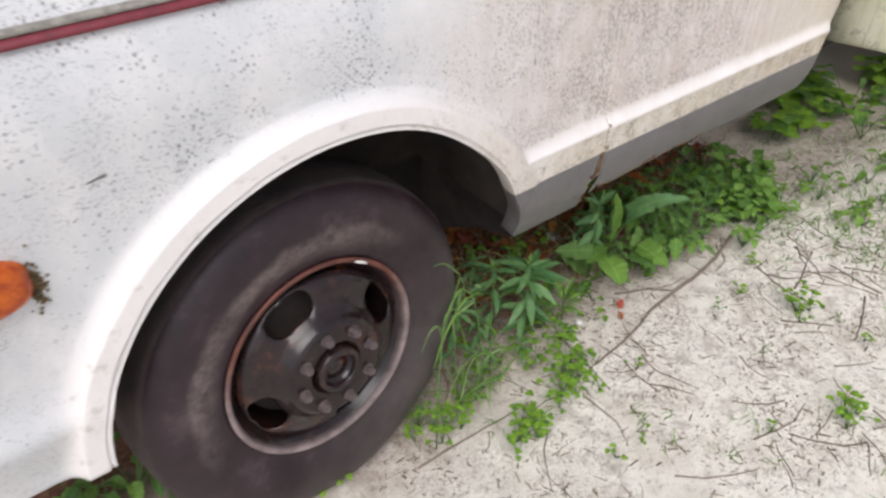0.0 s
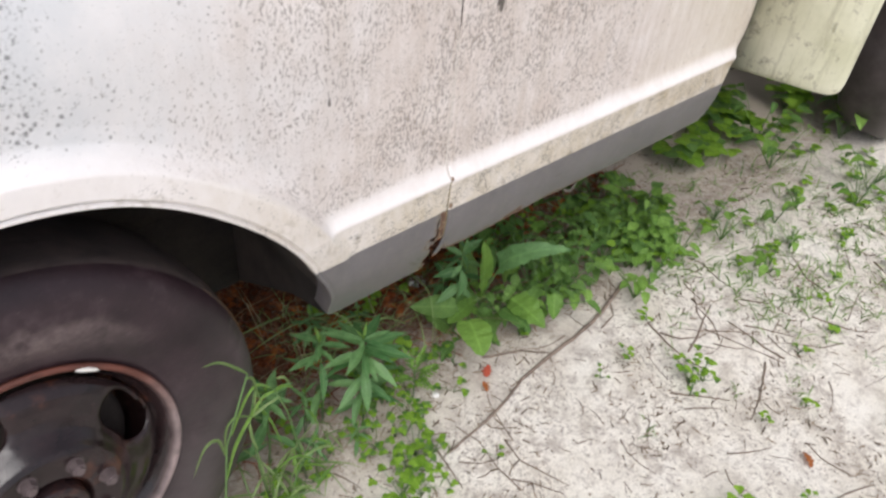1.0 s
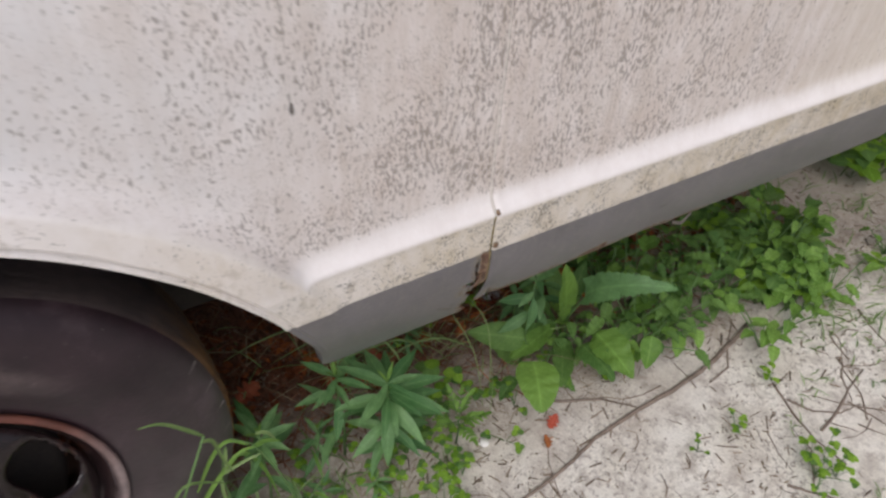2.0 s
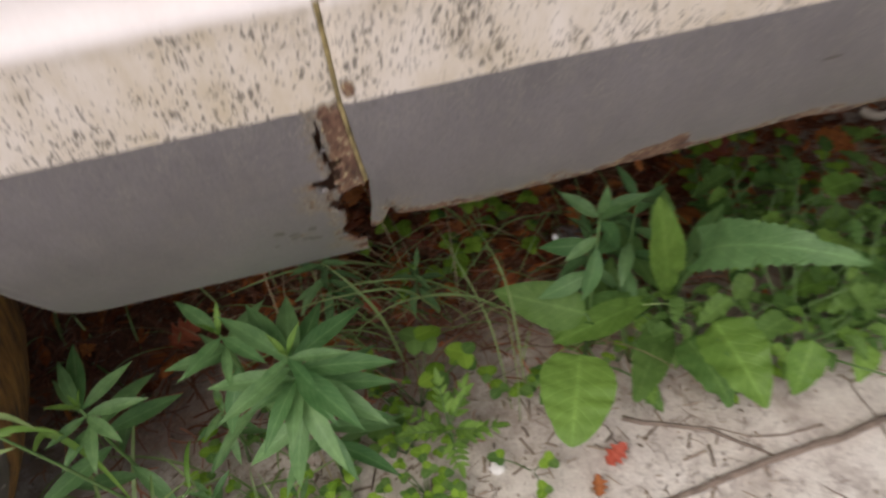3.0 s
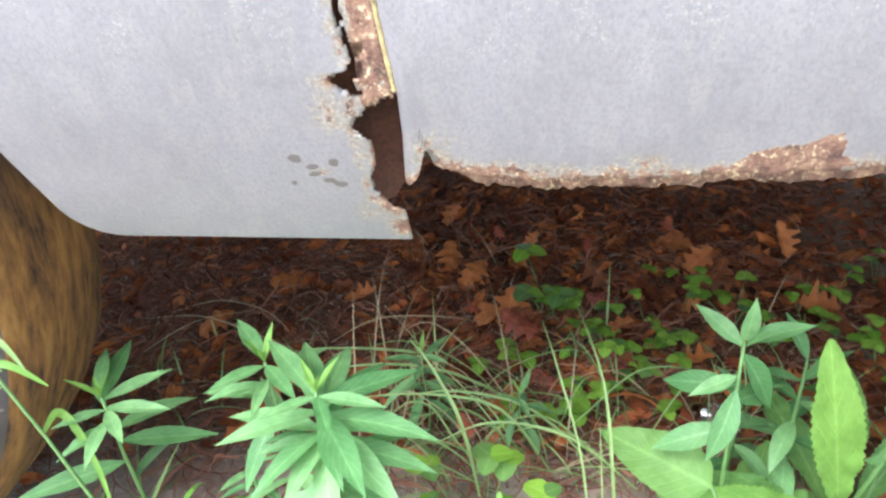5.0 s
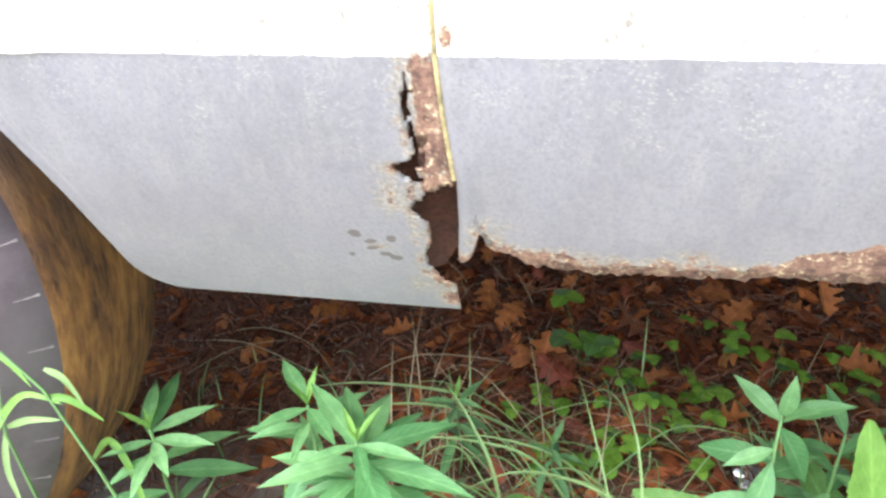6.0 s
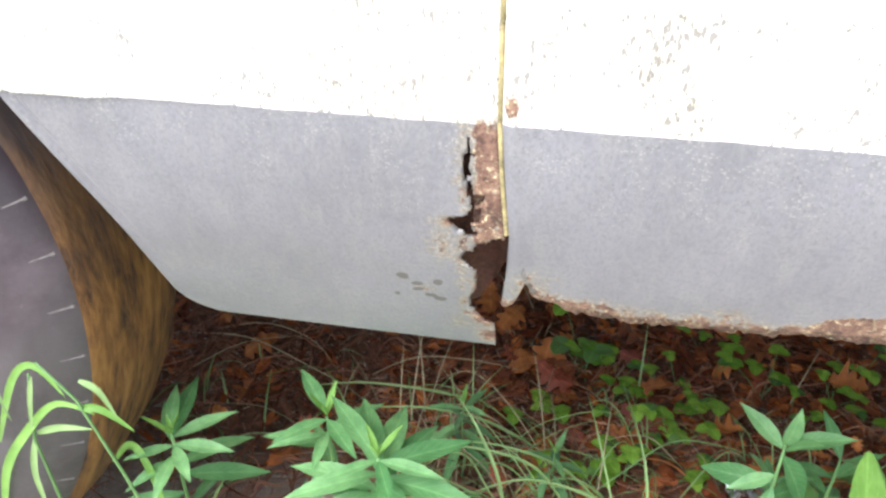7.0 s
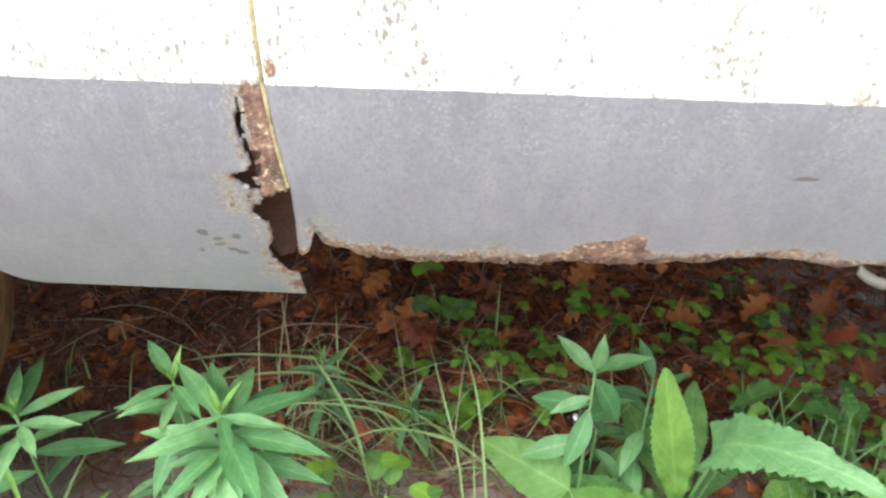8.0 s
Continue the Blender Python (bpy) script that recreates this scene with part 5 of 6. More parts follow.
def broad_weed(at, leaves, label="broad-leaved green weed with oval leaves"):
    """leaves: (turn, lift of the stalk, stalk length, leaf lift, size, mesh)"""
    ob = thing("broad_leaf_weed", label, "weed", at, "broad-leaved weeds beside the van")
    for turn, lift, reach, tilt, size, me in leaves:
        d = Vector((math.cos(radians(turn)) * math.cos(radians(lift)), math.sin(radians(turn)) * math.cos(radians(lift)), math.sin(radians(lift))))
        stalk(ob, [(0, 0, 0), d * reach * 0.5 + Vector((0, 0, 0.006)), d * reach], 0.0017, 0.0012, "leaf_stalk")
        put_leaf(me, ob, d * reach, turn, tilt, 0, size)
    return ob


bright = broad_weed((0.275, 0.17, 0), [(290, 40, 0.08, -5, 0.5, OVAL_DARK[0]), (200, 35, 0.07, -10, 0.55, OVAL_DARK[1]), (120, 40, 0.09, 5, 0.6, OVAL_DARK[0])])
stalk(bright, [(0, 0, 0), (-0.045, -0.05, 0.12), (-0.071, -0.080, 0.177)], 0.0018, 0.0012, "leaf_stalk")
aim_leaf(leaf_mesh("round_broad_leaf", LEAF_BRIGHT, 0.105, 0.078, "oval", 0.16, 0.6, 0.0, 30, 0.09, seed=41), bright, (-0.071, -0.080, 0.177), (-0.117, -0.178, 0.168), (-0.15, -0.45, 1), 1.0)
lapped = broad_weed((0.42, 0.16, 0), [(345, 52, 0.12, -12, 0.6, OVAL_DARK[1]), (180, 50, 0.08, -5, 0.5, OVAL_DARK[0])], "broad-leaved green weed with two large overlapping leaves")
for base, tip, me in (((-0.055, -0.035, 0.09), (-0.040, -0.130, 0.075), OVAL_DARK[1]), ((-0.018, -0.030, 0.105), (-0.008, -0.148, 0.085), OVAL[0])):
    stalk(lapped, [(0, 0, 0), Vector(base) * 0.6, base], 0.0018, 0.0012, "leaf_stalk")
    aim_leaf(me, lapped, base, tip, (-0.1, -0.5, 1), 1.1)
broad_weed((0.50, 0.16, 0), [(320, 60, 0.16, -25, 0.6, OVAL_DARK[1]), (20, 55, 0.15, -10, 0.6, OVAL[0]), (190, 60, 0.14, -25, 0.5, OVAL_DARK[0])])
for k in range(26):
    rnd = random.Random(100 + k)
    x = rnd.uniform(0.50, 1.08)
    y = rnd.uniform(0.09, 0.38) if x < 1.05 else rnd.uniform(0.18, 0.62)
    broad_weed((x, y, 0), [(rnd.uniform(0, 360), rnd.uniform(40, 75), rnd.uniform(0.05, 0.17), rnd.uniform(-35, 25), rnd.choice((0.28, 0.36, 0.45, 0.62)), rnd.choice(OVAL_DARK + OVAL[:1])) for _ in range(rnd.randint(5, 9))])

for k in range(16):
    rnd = random.Random(700 + k)
    x, y = (rnd.uniform(1.75, 3.0), rnd.uniform(-0.3, 0.35)) if k < 11 else (rnd.uniform(-1.3, -1.0), rnd.uniform(0.2, 0.5))
    broad_weed((x, y, 0), [(rnd.uniform(0, 360), rnd.uniform(40, 75), rnd.uniform(0.08, 0.24), rnd.uniform(-35, 15), rnd.uniform(0.4, 0.7), rnd.choice(OVAL_DARK + OVAL)) for _ in range(rnd.randint(6, 9))])

for k in range(44):
    rnd = random.Random(1300 + k)
    x = rnd.uniform(0.28, 1.05)
    broad_weed((x, rnd.uniform(0.06, 0.34), 0), [(rnd.uniform(0, 360), rnd.uniform(35, 75), rnd.uniform(0.03, 0.11), rnd.uniform(-25, 30), rnd.uniform(0.18, 0.40), rnd.choice(OVAL_DARK + OVAL[:1])) for _ in range(rnd.randint(5, 8))])
for k in range(6):
    rnd = random.Random(1500 + k)
    broad_weed((rnd.uniform(1.15, 1.65), rnd.uniform(-0.22, 0.12), 0), [(rnd.uniform(0, 360), rnd.uniform(45, 80), rnd.uniform(0.03, 0.10), rnd.uniform(-30, 20), rnd.uniform(0.22, 0.40), OVAL[k % 2]) for _ in range(rnd.randint(5, 8))])

for k in range(18):
    rnd = random.Random(1700 + k)
    broad_weed((rnd.uniform(0.78, 1.12), rnd.uniform(-0.04, 0.22), 0), [(rnd.uniform(0, 360), rnd.uniform(50, 80), rnd.uniform(0.05, 0.13), rnd.uniform(-15, 25), rnd.uniform(0.28, 0.45), OVAL[k % 2]) for _ in range(rnd.randint(6, 9))])

# finely cut seedling
FINE = leaf_mesh("leaflet", LEAF_BRIGHT, 0.020, 0.008, "oval", 0.2, 0.4, n=6)


def cut_weed(at, height, size, seed):
    rnd = random.Random(seed)
    ob = thing("feathery_weed", "bright green seedling with finely cut feathery leaves", "weed", at)
    stalk(ob, [(0, 0, -0.005), (0.003, 0, height * 0.6), (0, 0, height)], 0.002, 0.001)
    for k in range(9):
        turn, lift = k * 137 + rnd.uniform(-12, 12), 8 + 7 * k
        d = Vector((math.cos(radians(turn)) * math.cos(radians(lift)), math.sin(radians(turn)) * math.cos(radians(lift)), math.sin(radians(lift))))
        base = Vector((0, 0, height * (0.65 + 0.04 * k)))
        reach = 0.055 * size
        stalk(ob, [base, base + d * reach], 0.001, 0.0006, "leaf_rib")
        for i in range(4):
            for s in (-52, 52):
                put_leaf(FINE, ob, base + d * reach * (0.35 + 0.2 * i), turn + s, lift, 0, size * (1.0 - 0.12 * i), "leaflet")
        put_leaf(FINE, ob, base + d * reach, turn, lift, 0, size, "leaflet")
    return ob


cut_weed((0.047, 0.092, 0), 0.10, 1.0, 3)

# small round-leaved weeds, in threes like clover
ROUND = [leaf_mesh("round_leaf", m, 0.024, 0.024, "oval", 0.12, 0.4, n=7) for m in (LEAF_MID, CLOVER)]


def clover(at, leaves, size, seed, tall=0.05, bright=0.5):
    rnd = random.Random(seed)
    ob = thing("clover_weed", "small green weed with round leaves in threes", "weed", at, "small round-leaved weeds")
    for k in range(leaves):
        turn, lift, reach = rnd.uniform(0, 360), rnd.uniform(40, 80), tall * rnd.uniform(0.6, 1.3)
        d = Vector((math.cos(radians(turn)) * math.cos(radians(lift)), math.sin(radians(turn)) * math.cos(radians(lift)), math.sin(radians(lift)))) * reach
        stalk(ob, [(0, 0, 0), d * 0.5 + Vector((0, 0, 0.004)), d], 0.0009, 0.0006, "leaf_stalk", sides=4)
        spin = rnd.uniform(0, 120)
        for j in range(3):
            put_leaf(ROUND[rnd.random() < bright], ob, d, spin + 120 * j, rnd.uniform(-8, 18), 0, size * rnd.uniform(0.8, 1.1))
    return ob


clover((0.025, 0.178, 0), 6, 1.0, 1, 0.11)
clover((0.098, 0.60, 0), 3, 1.25, 2, 0.10)
clover((0.15, 0.16, 0), 4, 0.7, 31, 0.05)
spots = random.Random(4)
for k in range(30):
    clover((spots.uniform(0.05, 0.75), spots.uniform(0.36, 0.72), 0), spots.randint(2, 4), spots.uniform(0.55, 0.85), 200 + k, 0.06, 0.85)
for k in range(14):
    clover((spots.uniform(-0.45, 0.5), spots.uniform(0.02, 0.22), 0), spots.randint(2, 4), spots.uniform(0.4, 0.7), 300 + k, 0.035)
for x, y in ((-0.09, -0.06), (-0.32, -0.135), (-0.50, 0.045), (-0.05, -0.035), (-0.785, 0.06), (0.38, -0.59), (0.64, -0.30), (-0.45, 0.0), (-0.14, -0.10), (-0.30, -0.11)):
    clover((x, y, 0), 13, 0.55, int(1000 + x * 100), 0.075, 0.85)
    clover((x + 0.035, y - 0.02, 0), 8, 0.45, int(1100 + x * 100), 0.06, 0.85)
    clover((x - 0.03, y - 0.025, 0), 6, 0.40, int(1200 + x * 100), 0.05, 0.85)


for k in range(26):
    clover((spots.uniform(-0.4, 1.6), spots.uniform(-0.75, -0.05), 0), spots.randint(3, 5), spots.uniform(0.3, 0.5), 400 + k, 0.035, 0.85)


for k in range(40):
    x = spots.uniform(1.0, 2.5)
    clover((x, spots.uniform(-0.55, 0.15), 0), spots.randint(3, 6), spots.uniform(0.5, 0.8), 900 + k, 0.03, 0.8)
for k in range(15):
    clover((spots.uniform(1.45, 2.0), spots.uniform(0.26, 0.48), 0), spots.randint(4, 6), spots.uniform(1.5, 2.1), 2980 + k, 0.09, 0.7)
for k in range(12):
    clover((spots.uniform(2.0, 2.9), spots.uniform(0.05, 0.35), 0), spots.randint(4, 6), spots.uniform(1.6, 2.4), 3080 + k, 0.12, 0.7)
for k in range(14):
    clover((spots.uniform(0.84, 1.14), spots.uniform(0.02, 0.34), 0), spots.randint(5, 7), spots.uniform(1.1, 1.5), 980 + k, 0.08)
for k in range(14):
    clover((spots.uniform(0.12, 0.85), spots.uniform(0.40, 0.70), 0), spots.randint(3, 5), spots.uniform(0.6, 0.95), 1200 + k, 0.07, 0.85)


for k in range(26):
    clover((spots.uniform(-0.36, 0.22), spots.uniform(0.02, 0.20), 0), spots.randint(3, 6), spots.uniform(0.35, 0.6), 3300 + k, 0.05, 0.6)


# grass
def blade(bm, p, a, length, wide, lift, bend, rnd):
    """One grass blade, folded along its middle, bending over along its length."""
    side = Vector((-math.sin(a), math.cos(a), 0))
    lf, prev, p = lift, None, Vector(p)
    for i in range(9):
        s = i / 8
        w = wide * (0.3 + 0.7 * smoothstep(0, 0.3, s)) * (1 - s ** 2.5) * 0.5 + 0.0002
        row = [bm.verts.new(p - side * w), bm.verts.new(p + Vector((0, 0, -w * 0.5))), bm.verts.new(p + side * w)]
        if prev:
            bm.faces.new((prev[0], prev[1], row[1], row[0]))
            bm.faces.new((prev[1], prev[2], row[2], row[1]))
        prev = row
        p = p + Vector((math.cos(a) * math.cos(lf), math.sin(a) * math.cos(lf), math.sin(lf))) * length / 8
        lf -= bend / 8
        if p.z < 0.004:
            p.z, lf = 0.004, max(lf, 0)
    return bm


def tuft(at, blades, length, spread, seed, wide=0.004, lift=(35, 85), bend=(0.6, 2.2)):
    """A tuft whose blades can be told apart."""
    rnd = random.Random(seed)
    ob = thing("grass_tuft", "tuft of long green grass beside the wheel", "grass", at, "grass tufts beside the wheel")
    for k in range(blades):
        bm = blade(bmesh.new(), (rnd.gauss(0, spread), rnd.gauss(0, spread), 0), rnd.uniform(0, 2 * math.pi), length * rnd.uniform(0.5, 1.15), wide, radians(rnd.uniform(*lift)), rnd.uniform(*bend), rnd)
        part("blade", bm, GRASS, ob)
    return ob


def grass_plant(at, way, height, seed, wide=0.0095):
    """A leaning grass stem with broad blades left and right of it."""
    rnd = random.Random(seed)
    ob = thing("grass_plant", "bright green grass plant with broad drooping blades", "grass", at, "grass tufts beside the wheel")
    a = radians(way)
    pts = [Vector((math.cos(a) * height * 0.55 * s ** 2, math.sin(a) * height * 0.55 * s ** 2, height * (s - 0.12 * s ** 2))) for s in (0, 0.25, 0.5, 0.75, 1.0)]
    stalk(ob, pts, 0.0026, 0.0014)
    for k in range(6):
        s = 0.3 + 0.7 * k / 5
        i = min(3, int(s * 4))
        base = pts[i].lerp(pts[i + 1], s * 4 - i)
        bm = blade(bmesh.new(), base, a + (1.1 if k % 2 else -1.1) + rnd.uniform(-0.4, 0.4), height * rnd.uniform(0.30, 0.42), wide, radians(rnd.uniform(30, 62)), rnd.uniform(1.0, 2.2), rnd)
        part("blade", bm, LEAF_BRIGHT if k % 3 else GRASS, ob)
    return ob


tuft((-0.35, 0.07, 0), 9, 0.24, 0.03, 1, 0.006)
tuft((-0.25, 0.07, 0), 9, 0.13, 0.03, 3)
tuft((-0.33, 0.10, 0), 12, 0.16, 0.04, 21, 0.004)
tuft((-0.20, 0.10, 0), 10, 0.12, 0.03, 22, 0.0035)
arching = thing("grass_plant", "bright green grass plant with broad arching blades", "grass", (0, 0, 0), "grass tufts beside the wheel")
stalk(arching, [(-0.270, 0.065, 0.0), (-0.290, 0.060, 0.16), (-0.312, 0.052, 0.282), (-0.335, 0.050, 0.363), (-0.362, 0.050, 0.398)], 0.0020, 0.0010)
stalk(arching, [(-0.36, 0.06, 0.0), (-0.38, 0.052, 0.16), (-0.388, 0.050, 0.31), (-0.372, 0.050, 0.385)], 0.0020, 0.0010)
for pts, w in ((((-0.425, 0.050, 0.300), (-0.390, 0.050, 0.375), (-0.365, 0.050, 0.394), (-0.341, 0.046, 0.369)), 0.0095), (((-0.328, 0.050, 0.385), (-0.313, 0.050, 0.377), (-0.302, 0.050, 0.350)), 0.0075),
               (((-0.450, 0.045, 0.19), (-0.423, 0.045, 0.272), (-0.387, 0.047, 0.325), (-0.355, 0.050, 0.356), (-0.322, 0.050, 0.350)), 0.0120), (((-0.337, 0.050, 0.355), (-0.316, 0.052, 0.354), (-0.293, 0.055, 0.332)), 0.0090),
               (((-0.384, 0.050, 0.318), (-0.357, 0.048, 0.331), (-0.325, 0.046, 0.337)), 0.0085), (((-0.388, 0.050, 0.311), (-0.392, 0.042, 0.275), (-0.384, 0.036, 0.235)), 0.0080),
               (((-0.372, 0.112, 0.222), (-0.352, 0.114, 0.247), (-0.334, 0.108, 0.238), (-0.318, 0.098, 0.188), (-0.308, 0.082, 0.11)), 0.0110), (((-0.371, 0.050, 0.382), (-0.376, 0.046, 0.357), (-0.382, 0.044, 0.325)), 0.0060),
               (((-0.36, 0.05, 0.0), (-0.36, 0.03, 0.14), (-0.32, 0.01, 0.19), (-0.26, 0.0, 0.12)), 0.0095), (((-0.36, 0.05, 0.0), (-0.38, 0.02, 0.17), (-0.42, -0.01, 0.20), (-0.47, -0.02, 0.12)), 0.0080),
               (((-0.33, 0.05, 0.0), (-0.31, 0.03, 0.13), (-0.25, 0.02, 0.15), (-0.20, 0.02, 0.08)), 0.0075)):
    ribbon(arching, pts, w * 0.70, LEAF_BRIGHT if w > 0.0088 else GRASS)
lone = thing("grass_plant", "single pale grass stem standing before the tyre", "grass", (0, 0, 0), "grass tufts beside the wheel")
stalk(lone, [(-0.50, -0.03, 0.0), (-0.482, -0.012, 0.20), (-0.455, 0.004, 0.345), (-0.394, 0.022, 0.470)], 0.0020, 0.0016)
for pts, w in ((((-0.394, 0.022, 0.470), (-0.408, 0.024, 0.490), (-0.435, 0.028, 0.520), (-0.462, 0.030, 0.525)), 0.0060), (((-0.400, 0.020, 0.462), (-0.386, 0.022, 0.452), (-0.380, 0.022, 0.405), (-0.372, 0.020, 0.362)), 0.0065),
               (((-0.462, 0.000, 0.330), (-0.450, 0.006, 0.385), (-0.425, 0.010, 0.395), (-0.378, 0.012, 0.350)), 0.0060), (((-0.462, 0.000, 0.330), (-0.468, 0.004, 0.372), (-0.492, 0.004, 0.370), (-0.520, 0.000, 0.320)), 0.0075)):
    ribbon(lone, pts, w * 0.8, GRASS)
tall = thing("grass_plant", "long grass blades among the weeds", "grass", (0, 0, 0), "grass tufts beside the van")
for pts, w in ((((0.165, 0.16, 0.0), (0.152, 0.155, 0.15), (0.139, 0.177, 0.253), (0.118, 0.270, 0.272)), 0.0030), (((0.14, 0.14, 0.0), (0.125, 0.17, 0.15), (0.10, 0.22, 0.23), (0.085, 0.27, 0.25)), 0.0020),
               (((0.145, 0.12, 0.0), (0.142, 0.125, 0.12), (0.136, 0.150, 0.225)), 0.0014), (((0.10, 0.30, 0.0), (0.04, 0.30, 0.10), (-0.05, 0.30, 0.12), (-0.14, 0.31, 0.10)), 0.0032),
               (((0.16, 0.30, 0.0), (0.08, 0.32, 0.08), (-0.01, 0.33, 0.10), (-0.08, 0.34, 0.08)), 0.0030), (((0.02, 0.24, 0.0), (0.0, 0.25, 0.12), (-0.03, 0.27, 0.18), (-0.06, 0.30, 0.20)), 0.004),
               (((0.20, 0.28, 0.0), (0.12, 0.29, 0.07), (0.03, 0.29, 0.09), (-0.04, 0.28, 0.06)), 0.0034), (((0.06, 0.42, 0.0), (-0.03, 0.41, 0.06), (-0.12, 0.40, 0.08), (-0.22, 0.39, 0.07)), 0.004),
               (((-0.02, 0.50, 0.0), (-0.10, 0.49, 0.03), (-0.22, 0.48, 0.04), (-0.30, 0.47, 0.03)), 0.004)):
    ribbon(tall, pts, w, GRASS)
stray = thing("dry_grass_plant", "dry bent grass stems lying under the sill", "grass", (0, 0, 0), "grass tufts beside the van")
for pts, w in ((((-0.52, 0.60, 0.01), (-0.42, 0.58, 0.05), (-0.33, 0.55, 0.05), (-0.27, 0.50, 0.03)), 0.0022), (((-0.56, 0.58, 0.01), (-0.44, 0.55, 0.04), (-0.32, 0.50, 0.04), (-0.26, 0.49, 0.02)), 0.0026),
               (((-0.50, 0.56, 0.01), (-0.48, 0.50, 0.07), (-0.47, 0.45, 0.06)), 0.0018), (((-0.53, 0.47, 0.01), (-0.44, 0.52, 0.05), (-0.36, 0.57, 0.04)), 0.0018), (((-0.46, 0.42, 0.01), (-0.36, 0.41, 0.03), (-0.27, 0.38, 0.02)), 0.0018),
               (((-0.24, 0.52, 0.01), (-0.16, 0.54, 0.05), (-0.06, 0.55, 0.05), (0.02, 0.56, 0.03)), 0.0024), (((0.02, 0.46, 0.0), (0.04, 0.49, 0.05), (0.055, 0.55, 0.07)), 0.0014), (((0.00, 0.62, 0.01), (0.02, 0.66, 0.03), (0.03, 0.70, 0.03)), 0.0016)):
    ribbon(stray, pts, w * 0.6, STRAW)
for k in range(30):
    rnd = random.Random(2100 + k)
    x, y, a, l, h = rnd.uniform(-0.02, 0.26), rnd.uniform(0.22, 0.42), rnd.gauss(math.pi, 0.6) if k % 3 else rnd.gauss(0, 0.6), rnd.uniform(0.10, 0.24), rnd.uniform(0.04, 0.13)
    q = [Vector((x + math.cos(a) * l * f, y + math.sin(a) * l * f * 0.6 + rnd.uniform(-0.008, 0.008), h * math.sin(2.3 * f))) for f in (0, 0.25, 0.5, 0.75, 1.0)]
    ribbon(tall, q, rnd.uniform(0.0010, 0.0021), STRAW if k % 5 == 0 else GRASS)
grass_plant((-0.40, 0.02, 0), -50, 0.20, 12, 0.0065)
grass_plant((-0.33, 0.03, 0), 20, 0.18, 9, 0.006)


def grass_field(name, label, material, rows):
    """Uncounted grass: rows of (x, y, blades, length, spread, width)."""
    rnd = random.Random(len(name))
    bm = bmesh.new()
    for x, y, n, length, spread, wide in rows:
        for k in range(n):
            blade(bm, (x + rnd.gauss(0, spread), y + rnd.gauss(0, spread), 0), rnd.uniform(0, 2 * math.pi), length * rnd.uniform(0.4, 1.2), wide, radians(rnd.uniform(25, 85)), rnd.uniform(0.6, 2.2), rnd)
    return tagged(link_mesh(name, bm, material), label, "grass", kind="stuff")


gr = random.Random(40)
grass_field("grass", "thin green grass along the van and sparse on the sand", GRASS,
            [(gr.uniform(-0.12, 0.38), gr.uniform(0.24, 0.46), 9, 0.13, 0.04, 0.0024) for _ in range(16)]
            + [(gr.uniform(-0.5, 0.2), gr.uniform(0.15, 0.6), 3, 0.12, 0.03, 0.003) for _ in range(14)]
            + [(gr.uniform(1.0, 2.8), gr.uniform(-0.45, 0.35), 16, 0.07, 0.06, 0.0035) for _ in range(60)]
            + [(gr.uniform(0.95, 1.9), gr.uniform(-0.40, 0.10), 10, 0.05, 0.05, 0.004) for _ in range(45)]
            + [(gr.uniform(-0.6, 2.0), gr.uniform(-0.9, 0.0), 6, 0.04, 0.014, 0.003) for _ in range(40)])
grass_field("dry_grass", "dry pale grass stems among the weeds", STRAW,
            [(gr.uniform(-0.15, 0.35), gr.uniform(0.15, 0.45), 6, 0.20, 0.03, 0.002) for _ in range(12)]
            + [(gr.uniform(-0.4, 0.8), gr.uniform(0.35, 0.85), 5, 0.10, 0.03, 0.002) for _ in range(24)])


# twigs and dead leaves
def twig(pts, r, seed, label="thin dry brown twig lying on the sand", name="twig", group="twigs on the sand"):
    rnd = random.Random(seed)
    fine = []
    for a, b in zip(pts, pts[1:]):
        for i in range(4):
            f = i / 4
            p = [a[j] + (b[j] - a[j]) * f + rnd.uniform(-0.3, 0.3) * min(0.012, r) for j in range(2)]
            fine.append((*p, ground_height(*p) + r * 0.8))
    fine.append((*pts[-1], ground_height(*pts[-1]) + r * 0.8))
    n = len(fine)
    ob = link_mesh(name, tube(bmesh.new(), fine, [r * (1 - 0.6 * i / n) for i in range(n)], 6), BARK)
    return tagged(ob, label, "twig", group)


twig([(0.806, 0.043), (0.667, 0.007), (0.549, -0.012), (0.423, -0.017), (0.299, -0.031), (0.207, -0.056), (0.118, -0.070), (0.013, -0.078)], 0.0065, 1, "long curved dry brown branch lying on the sand", "branch")
twig([(0.271, 0.084), (0.37, 0.04), (0.43, -0.012)], 0.0035, 2)
twig([(0.016, 0.075), (0.0, -0.04), (-0.020, -0.162)], 0.003, 3)
twig([(-0.569, -0.048), (-0.45, -0.05), (-0.325, -0.056), (-0.22, -0.06)], 0.003, 4)
twig([(0.539, 0.558), (0.55, 0.50), (0.56, 0.438)], 0.005, 5, "brown stick lying in dead leaves")
sand = random.Random(9)
drifts = [(sand.uniform(-0.4, 1.6), sand.uniform(-0.85, 0.0)) for _ in range(16)]
